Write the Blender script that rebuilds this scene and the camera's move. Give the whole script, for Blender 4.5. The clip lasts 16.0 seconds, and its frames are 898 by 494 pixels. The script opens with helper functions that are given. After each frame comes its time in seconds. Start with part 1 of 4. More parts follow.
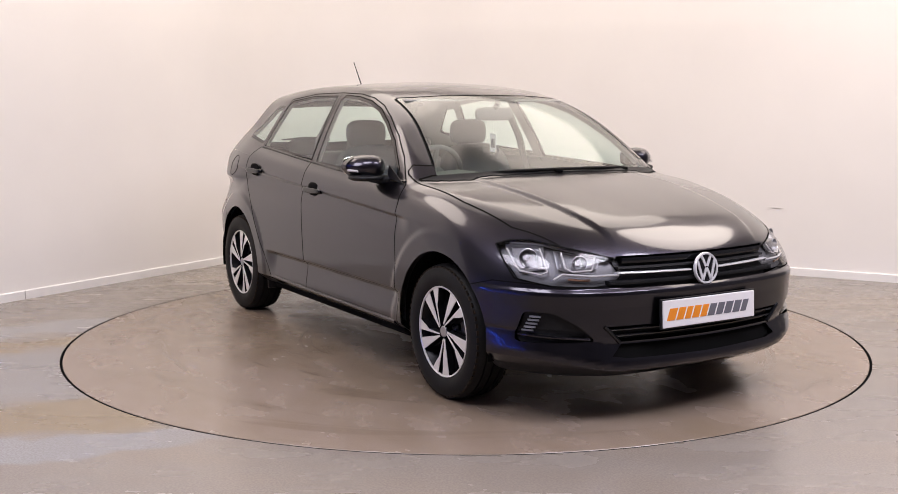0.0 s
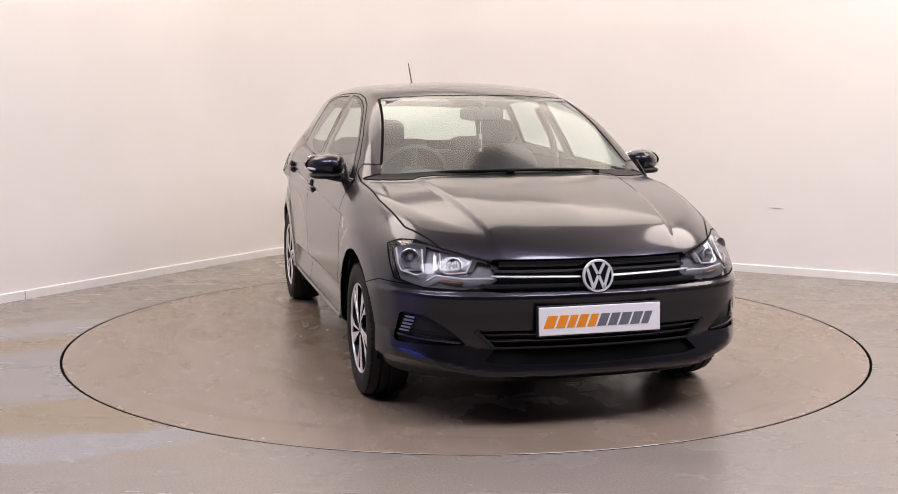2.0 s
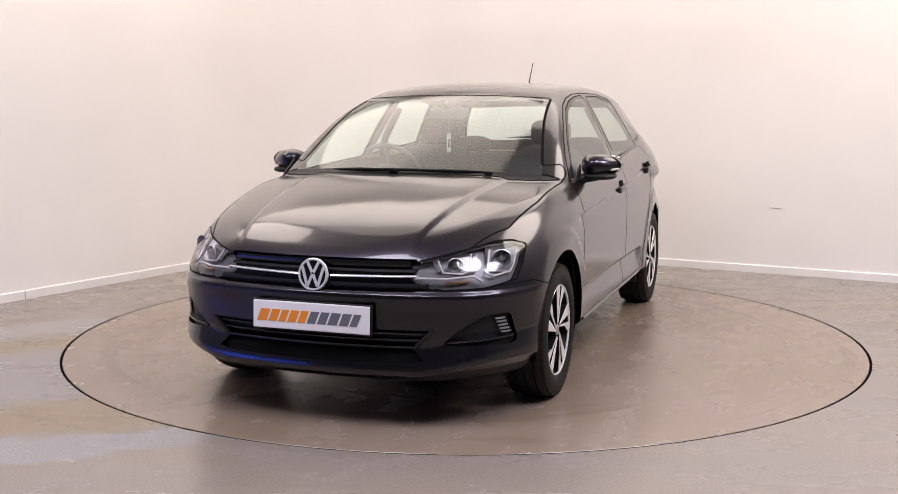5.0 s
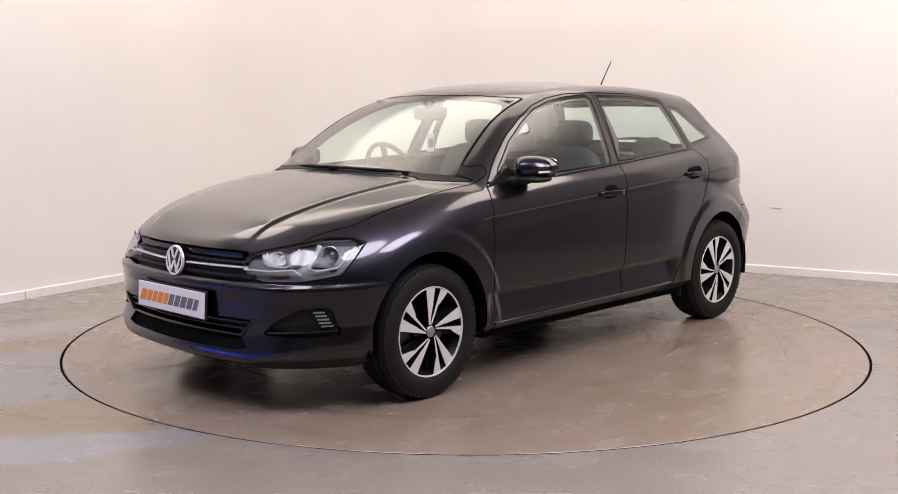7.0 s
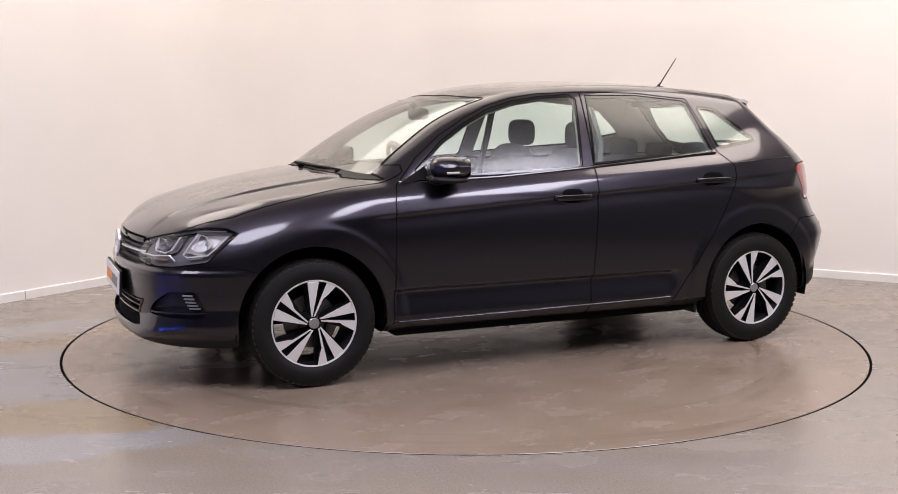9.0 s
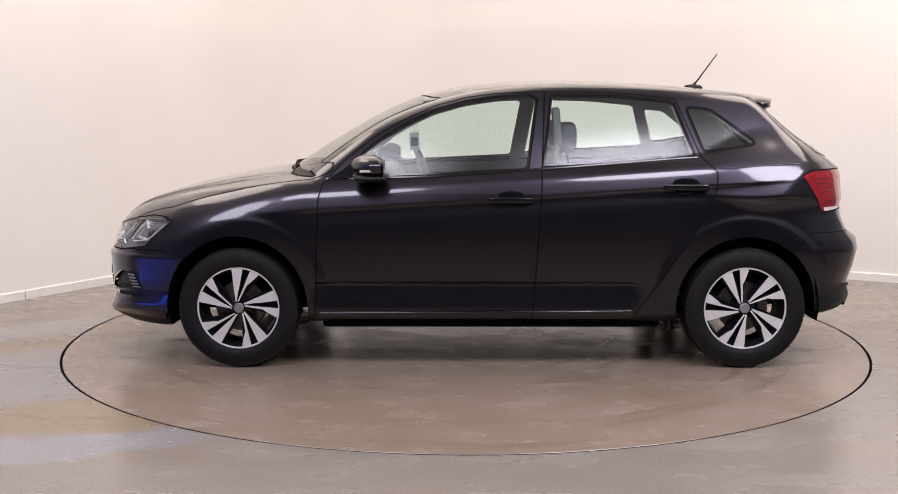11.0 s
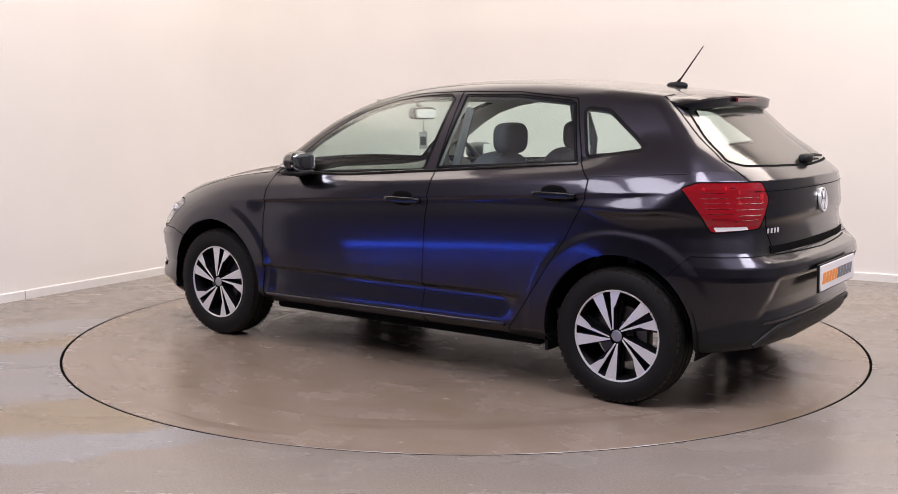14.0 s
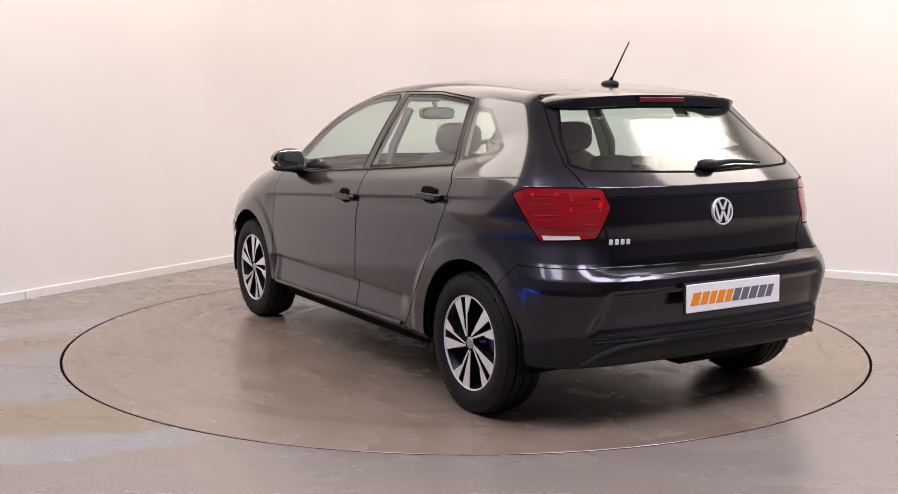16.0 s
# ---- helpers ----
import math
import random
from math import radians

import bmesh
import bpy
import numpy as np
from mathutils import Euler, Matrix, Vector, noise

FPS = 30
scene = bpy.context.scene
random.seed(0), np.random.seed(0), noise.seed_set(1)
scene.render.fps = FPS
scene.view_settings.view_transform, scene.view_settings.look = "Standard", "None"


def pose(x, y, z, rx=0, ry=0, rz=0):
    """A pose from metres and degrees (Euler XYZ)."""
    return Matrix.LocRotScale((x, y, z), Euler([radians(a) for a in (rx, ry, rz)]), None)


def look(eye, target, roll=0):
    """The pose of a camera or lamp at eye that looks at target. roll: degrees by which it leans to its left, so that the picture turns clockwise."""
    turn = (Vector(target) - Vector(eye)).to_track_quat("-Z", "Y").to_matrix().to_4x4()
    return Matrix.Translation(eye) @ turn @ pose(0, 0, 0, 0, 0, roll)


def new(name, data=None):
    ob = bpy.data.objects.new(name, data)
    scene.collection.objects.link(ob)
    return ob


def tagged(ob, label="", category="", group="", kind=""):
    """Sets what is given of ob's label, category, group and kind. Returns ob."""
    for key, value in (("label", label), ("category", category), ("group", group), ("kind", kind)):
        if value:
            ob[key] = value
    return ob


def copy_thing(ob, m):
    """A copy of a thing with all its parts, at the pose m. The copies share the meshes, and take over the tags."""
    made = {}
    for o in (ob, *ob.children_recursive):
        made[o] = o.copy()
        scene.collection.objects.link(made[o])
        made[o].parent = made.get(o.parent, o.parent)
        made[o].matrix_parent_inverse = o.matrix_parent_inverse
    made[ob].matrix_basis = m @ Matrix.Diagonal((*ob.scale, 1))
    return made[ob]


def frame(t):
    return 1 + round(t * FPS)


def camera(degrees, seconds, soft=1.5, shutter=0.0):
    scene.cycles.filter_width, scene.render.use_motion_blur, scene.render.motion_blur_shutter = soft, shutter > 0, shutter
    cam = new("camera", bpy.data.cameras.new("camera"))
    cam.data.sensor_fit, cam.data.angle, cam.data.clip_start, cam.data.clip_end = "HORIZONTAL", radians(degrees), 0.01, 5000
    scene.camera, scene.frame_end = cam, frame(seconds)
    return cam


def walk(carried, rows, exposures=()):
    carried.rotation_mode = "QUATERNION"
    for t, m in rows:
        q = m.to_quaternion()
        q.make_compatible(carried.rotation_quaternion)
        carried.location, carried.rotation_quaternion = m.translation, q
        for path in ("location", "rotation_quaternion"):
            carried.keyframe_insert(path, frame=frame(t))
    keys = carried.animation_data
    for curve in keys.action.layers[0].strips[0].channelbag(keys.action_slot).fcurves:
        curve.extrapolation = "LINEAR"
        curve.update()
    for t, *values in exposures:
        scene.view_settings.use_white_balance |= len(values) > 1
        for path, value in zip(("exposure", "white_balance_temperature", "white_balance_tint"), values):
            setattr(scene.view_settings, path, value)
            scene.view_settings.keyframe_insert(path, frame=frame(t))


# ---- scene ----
cam = camera(45.25, 16.0, soft=0.8)
walk(cam, [(0.0, pose(0, -6.186, 1.3245, 82.45, 0, 0.808)), (16.0, pose(0, -6.186, 1.3245, 82.45, 0, 0.808))])
scene.view_settings.exposure = 0.0

# ---- world and lights ----
world = bpy.data.worlds.new("world")
world.use_nodes = True
world.node_tree.nodes["Background"].inputs[0].default_value = (0.02, 0.02, 0.022, 1)
world.node_tree.nodes["Background"].inputs[1].default_value = 1.0
scene.world = world
CEIL = 3.6


def spot_panel(name, at, size, watts, colour):
    """A round ceiling lamp that shines straight down."""
    la = bpy.data.lights.new(name, "AREA")
    la.shape, la.size, la.energy, la.color = "DISK", size, watts, colour
    ob = new(name, la)
    ob.location = at
    return ob


WARM, COOL = (1.0, 0.876, 0.780), (0.90, 0.865, 1.0)
LAMPS = [(-1.2, 1.70, 2.5, WARM, 39), (-0.1, 1.75, 2.9, WARM, 39), (1.2, 1.65, 2.5, WARM, 39), (-0.6, 0.5, 2.1, WARM, 15), (-2.6, 0.1, 1.7, WARM, 43), (3.1, 0.0, 2.3, WARM, 92),
         (-2.9, -3.1, 1.5, COOL, 60), (-1.2, -3.3, 1.5, COOL, 72), (1.5, -3.2, 1.5, COOL, 94), (3.2, -2.8, 1.5, COOL, 104)]
for lx, ly, size, colour, watts in LAMPS:
    spot_panel("ceiling_lamp", (lx, ly, CEIL - 0.06), size, watts, colour)

# ---- materials ----


def mat(name, colour, rough=0.5, metal=0.0, coat=0.0, coat_rough=0.03, vary=0.0, scale=8.0, bump=0.0, bump_scale=60.0, emit=None, strength=0.0, spec=0.5):
    m = bpy.data.materials.new(name)
    m.use_nodes = True
    nt = m.node_tree
    b = nt.nodes["Principled BSDF"]
    b.inputs["Base Color"].default_value = (*colour, 1)
    b.inputs["Roughness"].default_value = rough
    b.inputs["Metallic"].default_value = metal
    b.inputs["Coat Weight"].default_value = coat
    b.inputs["Coat Roughness"].default_value = coat_rough
    b.inputs["Specular IOR Level"].default_value = spec
    if emit:
        b.inputs["Emission Color"].default_value = (*emit, 1)
        b.inputs["Emission Strength"].default_value = strength
    if vary or bump:
        co = nt.nodes.new("ShaderNodeTexCoord")
    if vary:
        n = nt.nodes.new("ShaderNodeTexNoise")
        n.inputs["Scale"].default_value, n.inputs["Detail"].default_value = scale, 6
        r = nt.nodes.new("ShaderNodeValToRGB")
        r.color_ramp.elements[0].position, r.color_ramp.elements[1].position = 0.3, 0.7
        r.color_ramp.elements[0].color = (*[c * (1 - vary) for c in colour], 1)
        r.color_ramp.elements[1].color = (*[min(1, c * (1 + vary)) for c in colour], 1)
        nt.links.new(co.outputs["Object"], n.inputs["Vector"])
        nt.links.new(n.outputs["Fac"], r.inputs["Fac"])
        nt.links.new(r.outputs["Color"], b.inputs["Base Color"])
        mr = nt.nodes.new("ShaderNodeMapRange")
        mr.inputs["To Min"].default_value, mr.inputs["To Max"].default_value = rough * 0.85, min(1, rough * 1.15)
        nt.links.new(n.outputs["Fac"], mr.inputs["Value"])
        nt.links.new(mr.outputs["Result"], b.inputs["Roughness"])
    if bump:
        n2 = nt.nodes.new("ShaderNodeTexNoise")
        n2.inputs["Scale"].default_value, n2.inputs["Detail"].default_value = bump_scale, 4
        bp = nt.nodes.new("ShaderNodeBump")
        bp.inputs["Strength"].default_value, bp.inputs["Distance"].default_value = bump, 0.004
        nt.links.new(co.outputs["Object"], n2.inputs["Vector"])
        nt.links.new(n2.outputs["Fac"], bp.inputs["Height"])
        nt.links.new(bp.outputs["Normal"], b.inputs["Normal"])
    return m


def glass(name, tint, face_on=0.05, rough=0.01):
    """Thin pane: tinted see-through with a reflection that grows towards grazing angles, alike from both sides."""
    m = bpy.data.materials.new(name)
    m.use_nodes = True
    nt = m.node_tree
    nt.nodes.remove(nt.nodes["Principled BSDF"])
    tr, gl = nt.nodes.new("ShaderNodeBsdfTransparent"), nt.nodes.new("ShaderNodeBsdfGlossy")
    lw, mix = nt.nodes.new("ShaderNodeLayerWeight"), nt.nodes.new("ShaderNodeMixShader")
    pw, mr = nt.nodes.new("ShaderNodeMath"), nt.nodes.new("ShaderNodeMapRange")
    tr.inputs["Color"].default_value = (*tint, 1)
    gl.inputs["Roughness"].default_value = rough
    lw.inputs["Blend"].default_value = 0.5
    pw.operation = "POWER"
    pw.inputs[1].default_value = 3.6
    mr.inputs["To Min"].default_value, mr.inputs["To Max"].default_value = face_on, 1.0
    nt.links.new(lw.outputs["Facing"], pw.inputs[0])
    nt.links.new(pw.outputs[0], mr.inputs["Value"])
    nt.links.new(mr.outputs["Result"], mix.inputs["Fac"])
    nt.links.new(tr.outputs[0], mix.inputs[1])
    nt.links.new(gl.outputs[0], mix.inputs[2])
    nt.links.new(mix.outputs[0], nt.nodes["Material Output"].inputs["Surface"])
    return m


def floor_material(name, base, worn, stain_scale, dirt, seed, streak=1.0, bands=(), speckle=0.42, smears=None):
    """Worn coated concrete: fine speckle, long wiped streaks, large patches of brownish dirt, uneven gloss."""
    m = bpy.data.materials.new(name)
    m.use_nodes = True
    nt = m.node_tree
    b = nt.nodes["Principled BSDF"]
    co, mp = nt.nodes.new("ShaderNodeTexCoord"), nt.nodes.new("ShaderNodeMapping")
    mp.inputs["Location"].default_value = (seed, seed * 2, 0)
    mp.inputs["Scale"].default_value = (1, streak, 1)
    nt.links.new(co.outputs["Object"], mp.inputs["Vector"])

    def noise_ramp(scale, lo, hi, detail=6, src=mp):
        n = nt.nodes.new("ShaderNodeTexNoise")
        n.inputs["Scale"].default_value, n.inputs["Detail"].default_value = scale, detail
        nt.links.new(src.outputs[0] if src is mp else src.outputs["Object"], n.inputs["Vector"])
        r = nt.nodes.new("ShaderNodeMapRange")
        r.inputs["From Min"].default_value, r.inputs["From Max"].default_value = lo, hi
        nt.links.new(n.outputs["Fac"], r.inputs["Value"])
        return r.outputs["Result"]

    def blend(fac, a, c, factor=1.0):
        x = nt.nodes.new("ShaderNodeMix")
        x.data_type = "RGBA"
        if factor != 1.0:
            k = nt.nodes.new("ShaderNodeMath")
            k.operation = "MULTIPLY"
            k.inputs[1].default_value = factor
            nt.links.new(fac, k.inputs[0])
            fac = k.outputs[0]
        nt.links.new(fac, x.inputs[0])
        for sock, v in ((x.inputs[6], a), (x.inputs[7], c)):
            if isinstance(v, tuple):
                sock.default_value = (*v, 1)
            else:
                nt.links.new(v, sock)
        return x.outputs[2]

    big = noise_ramp(stain_scale, 0.35, 0.70, 4)
    mid = noise_ramp(stain_scale * 3.7, 0.36, 0.74, 9)
    fine = noise_ramp(110, 0.38, 0.62, 5, co)
    c1 = blend(big, base, dirt, 0.75)
    c2 = blend(mid, c1, worn, 0.45)
    if bands:
        sep = nt.nodes.new("ShaderNodeSeparateXYZ")
        nt.links.new(co.outputs["Object"], sep.inputs[0])
        side_mask = nt.nodes.new("ShaderNodeMapRange")
        side_mask.inputs["From Min"].default_value, side_mask.inputs["From Max"].default_value = -0.7, -1.3
        nt.links.new(sep.outputs["X"], side_mask.inputs["Value"])
        for at, wide, colour, amount in bands:
            skew = nt.nodes.new("ShaderNodeMath")
            skew.operation = "MULTIPLY_ADD"
            skew.inputs[1].default_value = -0.42
            nt.links.new(sep.outputs["X"], skew.inputs[0])
            nt.links.new(sep.outputs["Y"], skew.inputs[2])
            warp = nt.nodes.new("ShaderNodeMath")
            warp.operation = "MULTIPLY_ADD"
            warp.inputs[1].default_value = 0.22
            nt.links.new(mid, warp.inputs[0])
            nt.links.new(skew.outputs[0], warp.inputs[2])
            off = nt.nodes.new("ShaderNodeMath")
            off.operation = "SUBTRACT"
            off.inputs[1].default_value = at
            nt.links.new(warp.outputs[0], off.inputs[0])
            ab = nt.nodes.new("ShaderNodeMath")
            ab.operation = "ABSOLUTE"
            nt.links.new(off.outputs[0], ab.inputs[0])
            band = nt.nodes.new("ShaderNodeMapRange")
            band.inputs["From Min"].default_value, band.inputs["From Max"].default_value = wide, wide * 0.62
            nt.links.new(ab.outputs[0], band.inputs["Value"])
            both = nt.nodes.new("ShaderNodeMath")
            both.operation = "MULTIPLY"
            nt.links.new(band.outputs["Result"], both.inputs[0])
            nt.links.new(side_mask.outputs["Result"], both.inputs[1])
            c2 = blend(both.outputs[0], c2, colour, amount)
    wet = None
    if smears:
        sep = nt.nodes.new("ShaderNodeSeparateXYZ")
        ang, rad, comb = nt.nodes.new("ShaderNodeMath"), nt.nodes.new("ShaderNodeVectorMath"), nt.nodes.new("ShaderNodeCombineXYZ")
        ang.operation, rad.operation = "ARCTAN2", "LENGTH"
        nt.links.new(co.outputs["Object"], sep.inputs[0])
        nt.links.new(co.outputs["Object"], rad.inputs[0])
        nt.links.new(sep.outputs["Y"], ang.inputs[0])
        nt.links.new(sep.outputs["X"], ang.inputs[1])
        nt.links.new(ang.outputs[0], comb.inputs[0])
        stretch = nt.nodes.new("ShaderNodeMath")
        stretch.operation = "MULTIPLY"
        stretch.inputs[1].default_value = 4.5
        nt.links.new(rad.outputs["Value"], stretch.inputs[0])
        nt.links.new(stretch.outputs[0], comb.inputs[1])
        n = nt.nodes.new("ShaderNodeTexNoise")
        n.inputs["Scale"].default_value, n.inputs["Detail"].default_value, n.inputs["Distortion"].default_value = 1.5, 7, 0.8
        nt.links.new(comb.outputs[0], n.inputs["Vector"])
        r = nt.nodes.new("ShaderNodeMapRange")
        r.inputs["From Min"].default_value, r.inputs["From Max"].default_value = 0.56, 0.66
        nt.links.new(n.outputs["Fac"], r.inputs["Value"])
        wet = r.outputs["Result"]
        c2 = blend(wet, c2, smears, 0.55)
    c3 = blend(fine, c2, tuple(v * 0.62 for v in base), speckle)
    nt.links.new(c3, b.inputs["Base Color"])
    rr = nt.nodes.new("ShaderNodeMapRange")
    rr.inputs["To Min"].default_value, rr.inputs["To Max"].default_value = 0.16, 0.36
    nt.links.new(mid, rr.inputs["Value"])
    if wet:
        dry = nt.nodes.new("ShaderNodeMapRange")
        dry.inputs["From Max"].default_value, dry.inputs["To Min"].default_value, dry.inputs["To Max"].default_value = 1.0, 0.36, 0.12
        nt.links.new(wet, dry.inputs["Value"])
        lowest = nt.nodes.new("ShaderNodeMath")
        lowest.operation = "MINIMUM"
        nt.links.new(rr.outputs["Result"], lowest.inputs[0])
        nt.links.new(dry.outputs["Result"], lowest.inputs[1])
        rr = lowest
    nt.links.new(rr.outputs[0], b.inputs["Roughness"])
    bp = nt.nodes.new("ShaderNodeBump")
    bp.inputs["Strength"].default_value, bp.inputs["Distance"].default_value = 0.12, 0.002
    nt.links.new(fine, bp.inputs["Height"])
    nt.links.new(bp.outputs["Normal"], b.inputs["Normal"])
    return m


M_WALL = mat("white_wall_paint", (0.80, 0.775, 0.755), 0.6, vary=0.02, scale=1.5, bump=0.03, bump_scale=90)
M_SKIRT = mat("white_gloss_paint", (0.80, 0.79, 0.78), 0.35, vary=0.03, scale=5)
M_CEIL = mat("ceiling_paint", (0.80, 0.78, 0.76), 0.7, vary=0.03, scale=2)
M_DARKWALL = mat("dark_wall_paint", (0.12, 0.12, 0.135), 0.6, vary=0.1, scale=2)
M_FLOOR = floor_material("worn_floor", (0.220, 0.193, 0.168), (0.244, 0.224, 0.206), 0.55, (0.265, 0.215, 0.165), 3.1, 2.2,
                         ((-1.42, 0.19, (0.262, 0.266, 0.28), 0.8), (-0.92, 0.36, (0.235, 0.175, 0.098), 0.9), (-0.03, 0.62, (0.248, 0.244, 0.25), 0.7), (0.72, 0.19, (0.235, 0.175, 0.098), 0.85), (1.20, 0.22, (0.30, 0.30, 0.31), 0.7)))
M_TABLE = floor_material("turntable_top", (0.240, 0.185, 0.144), (0.266, 0.214, 0.180), 0.9, (0.185, 0.140, 0.092), 7.7, 1.6, speckle=0.12, smears=(0.165, 0.125, 0.088))
M_GAP = mat("black_gap", (0.006, 0.006, 0.006), 0.9, spec=0.0)
M_PAINT = mat("dark_metallic_paint", (0.030, 0.0275, 0.036), 0.33, 1.0, 1.0, 0.085)
M_PAINT.node_tree.nodes["Principled BSDF"].inputs["Coat IOR"].default_value = 1.45
M_BLACK = mat("black_plastic", (0.009, 0.009, 0.010), 0.5, vary=0.1, scale=30, spec=0.3)
M_GLOSSBLACK = mat("gloss_black", (0.006, 0.006, 0.007), 0.12)
M_RIMBLACK = mat("black_rim_lacquer", (0.005, 0.005, 0.006), 0.4, spec=0.25)
M_RUBBER = mat("tyre_rubber", (0.0045, 0.0042, 0.004), 0.65, vary=0.25, scale=14, bump=0.1, spec=0.3)
M_TREAD = mat("dusty_tread_rubber", (0.020, 0.014, 0.009), 0.8, vary=0.4, scale=20, spec=0.2)
M_SEAL = mat("rubber_seal", (0.003, 0.003, 0.003), 0.9, spec=0.1)
M_CHROME = mat("chrome", (0.88, 0.88, 0.89), 0.18, 0.45)
M_ALLOY = mat("machined_alloy", (0.78, 0.77, 0.76), 0.30, 0.35, 0.4)
M_RED = mat("red_lens", (0.24, 0.005, 0.010), 0.12, coat=0.6)
M_DARKRED = mat("dark_red_lens", (0.10, 0.003, 0.006), 0.15, coat=0.6)
M_BRIGHTRED = mat("bright_red_lens", (0.50, 0.010, 0.014), 0.12, coat=0.6)
M_AMBER = mat("amber_lens", (0.36, 0.19, 0.11), 0.2, coat=0.5)
M_WHITELENS = mat("milky_lens", (0.62, 0.60, 0.59), 0.15, coat=0.5)
M_REFLECTOR = mat("lamp_reflector", (0.40, 0.40, 0.42), 0.34, 0.8)
M_HOUSING = mat("lamp_housing", (0.19, 0.19, 0.20), 0.38, 0.4)
M_CABIN = mat("dark_cabin_plastic", (0.12, 0.115, 0.11), 0.65, vary=0.1, scale=20, bump=0.05, bump_scale=200)
M_CLOTH = mat("charcoal_seat_cloth", (0.10, 0.10, 0.112), 0.9, vary=0.2, scale=60, bump=0.2, bump_scale=300)
M_LINING = mat("pale_grey_lining", (0.50, 0.48, 0.44), 0.9, vary=0.04, scale=20)
M_PLATE = mat("white_plate", (0.80, 0.78, 0.78), 0.3, vary=0.02, scale=10)
M_ORANGE = mat("orange_print", (0.80, 0.26, 0.02), 0.35)
M_GREY = mat("grey_print", (0.14, 0.14, 0.16), 0.35)
M_MIRROR = mat("mirror_glass", (0.85, 0.88, 0.88), 0.02, 1.0)
M_STEEL = mat("brake_steel", (0.12, 0.115, 0.11), 0.45, 0.8, vary=0.2, scale=30)
M_BLUE = mat("blue_light_strip", (0.05, 0.08, 0.4), 0.4, emit=(0.03, 0.10, 1.0), strength=42)
M_GLASS = glass("tinted_glass", (0.845, 0.955, 0.905), 0.11, 0.12)
M_SIDEGLASS = glass("tinted_side_glass", (0.845, 0.955, 0.925), 0.06, 0.22)
M_CLEAR = glass("clear_lens", (0.93, 0.93, 0.94))

# ---- mesh helpers ----


def part(name, bm, material, parent=None, label="", smooth=True, category="", kind=""):
    me = bpy.data.meshes.new(name)
    bmesh.ops.recalc_face_normals(bm, faces=bm.faces)
    bm.to_mesh(me)
    bm.free()
    me.materials.append(material)
    if smooth:
        me.polygons.foreach_set("use_smooth", [True] * len(me.polygons))
        me.set_sharp_from_angle(angle=radians(38))
    ob = new(name, me)
    ob.parent = parent
    return tagged(ob, label, category, "", kind)


def box(bm, cx, cy, cz, sx, sy, sz, m=None, bevel=0.0):
    mm = Matrix.Translation((cx, cy, cz)) @ Matrix.Diagonal((sx, sy, sz, 1))
    if m is not None:
        mm = m @ mm
    got = bmesh.ops.create_cube(bm, size=1, matrix=mm)["verts"]
    if bevel:
        edges = list({e for v in got for e in v.link_edges})
        bmesh.ops.bevel(bm, geom=edges, offset=bevel, segments=2, profile=0.5, affect="EDGES", clamp_overlap=True)
    return bm


def prism(bm, pts, at, u, v, depth, taper=1.0):
    """Extrudes a flat outline of (a, b) pairs, laid along u and v from the point at, by depth along u x v."""
    u, v, at = Vector(u), Vector(v), Vector(at)
    n = u.cross(v).normalized() * depth
    cx, cy = sum(p[0] for p in pts) / len(pts), sum(p[1] for p in pts) / len(pts)
    lo = [bm.verts.new(at + u * a + v * b) for a, b in pts]
    hi = [bm.verts.new(at + u * (cx + (a - cx) * taper) + v * (cy + (b - cy) * taper) + n) for a, b in pts]
    bm.faces.new(lo[::-1])
    bm.faces.new(hi)
    for i in range(len(pts)):
        j = (i + 1) % len(pts)
        bm.faces.new((lo[i], lo[j], hi[j], hi[i]))
    return bm


def lathe(bm, profile, steps=48, m=Matrix.Identity(4), a0=0.0, a1=360.0):
    """Turns (radius, height) pairs round the z axis of m."""
    full = abs(a1 - a0) >= 359.9
    rings = []
    n = steps if full else steps + 1
    for i in range(n):
        a = radians(a0 + (a1 - a0) * i / steps)
        rings.append([bm.verts.new(m @ Vector((r * math.cos(a), r * math.sin(a), h))) for r, h in profile])
    for i in range(steps):
        p, q = rings[i], rings[(i + 1) % n]
        for k in range(len(profile) - 1):
            if profile[k][0] < 1e-6 and profile[k + 1][0] < 1e-6:
                continue
            bm.faces.new((p[k], q[k], q[k + 1], p[k + 1]))
    bmesh.ops.remove_doubles(bm, verts=bm.verts, dist=1e-5)
    return bm


def tube(bm, pts, radius, sides=8, radius_end=None):
    """A round bar through the points."""
    pts = [Vector(p) for p in pts]
    rings = []
    for i, p in enumerate(pts):
        d = (pts[min(i + 1, len(pts) - 1)] - pts[max(i - 1, 0)]).normalized()
        s = d.orthogonal().normalized() if i == 0 else (side - d * side.dot(d)).normalized()
        side = s
        t = d.cross(s)
        r = radius if radius_end is None else radius + (radius_end - radius) * i / (len(pts) - 1)
        rings.append([bm.verts.new(p + (s * math.cos(2 * math.pi * k / sides) + t * math.sin(2 * math.pi * k / sides)) * r) for k in range(sides)])
    for a, b in zip(rings, rings[1:]):
        for k in range(sides):
            bm.faces.new((a[k], a[(k + 1) % sides], b[(k + 1) % sides], b[k]))
    bm.faces.new(rings[0][::-1])
    bm.faces.new(rings[-1])
    return bm


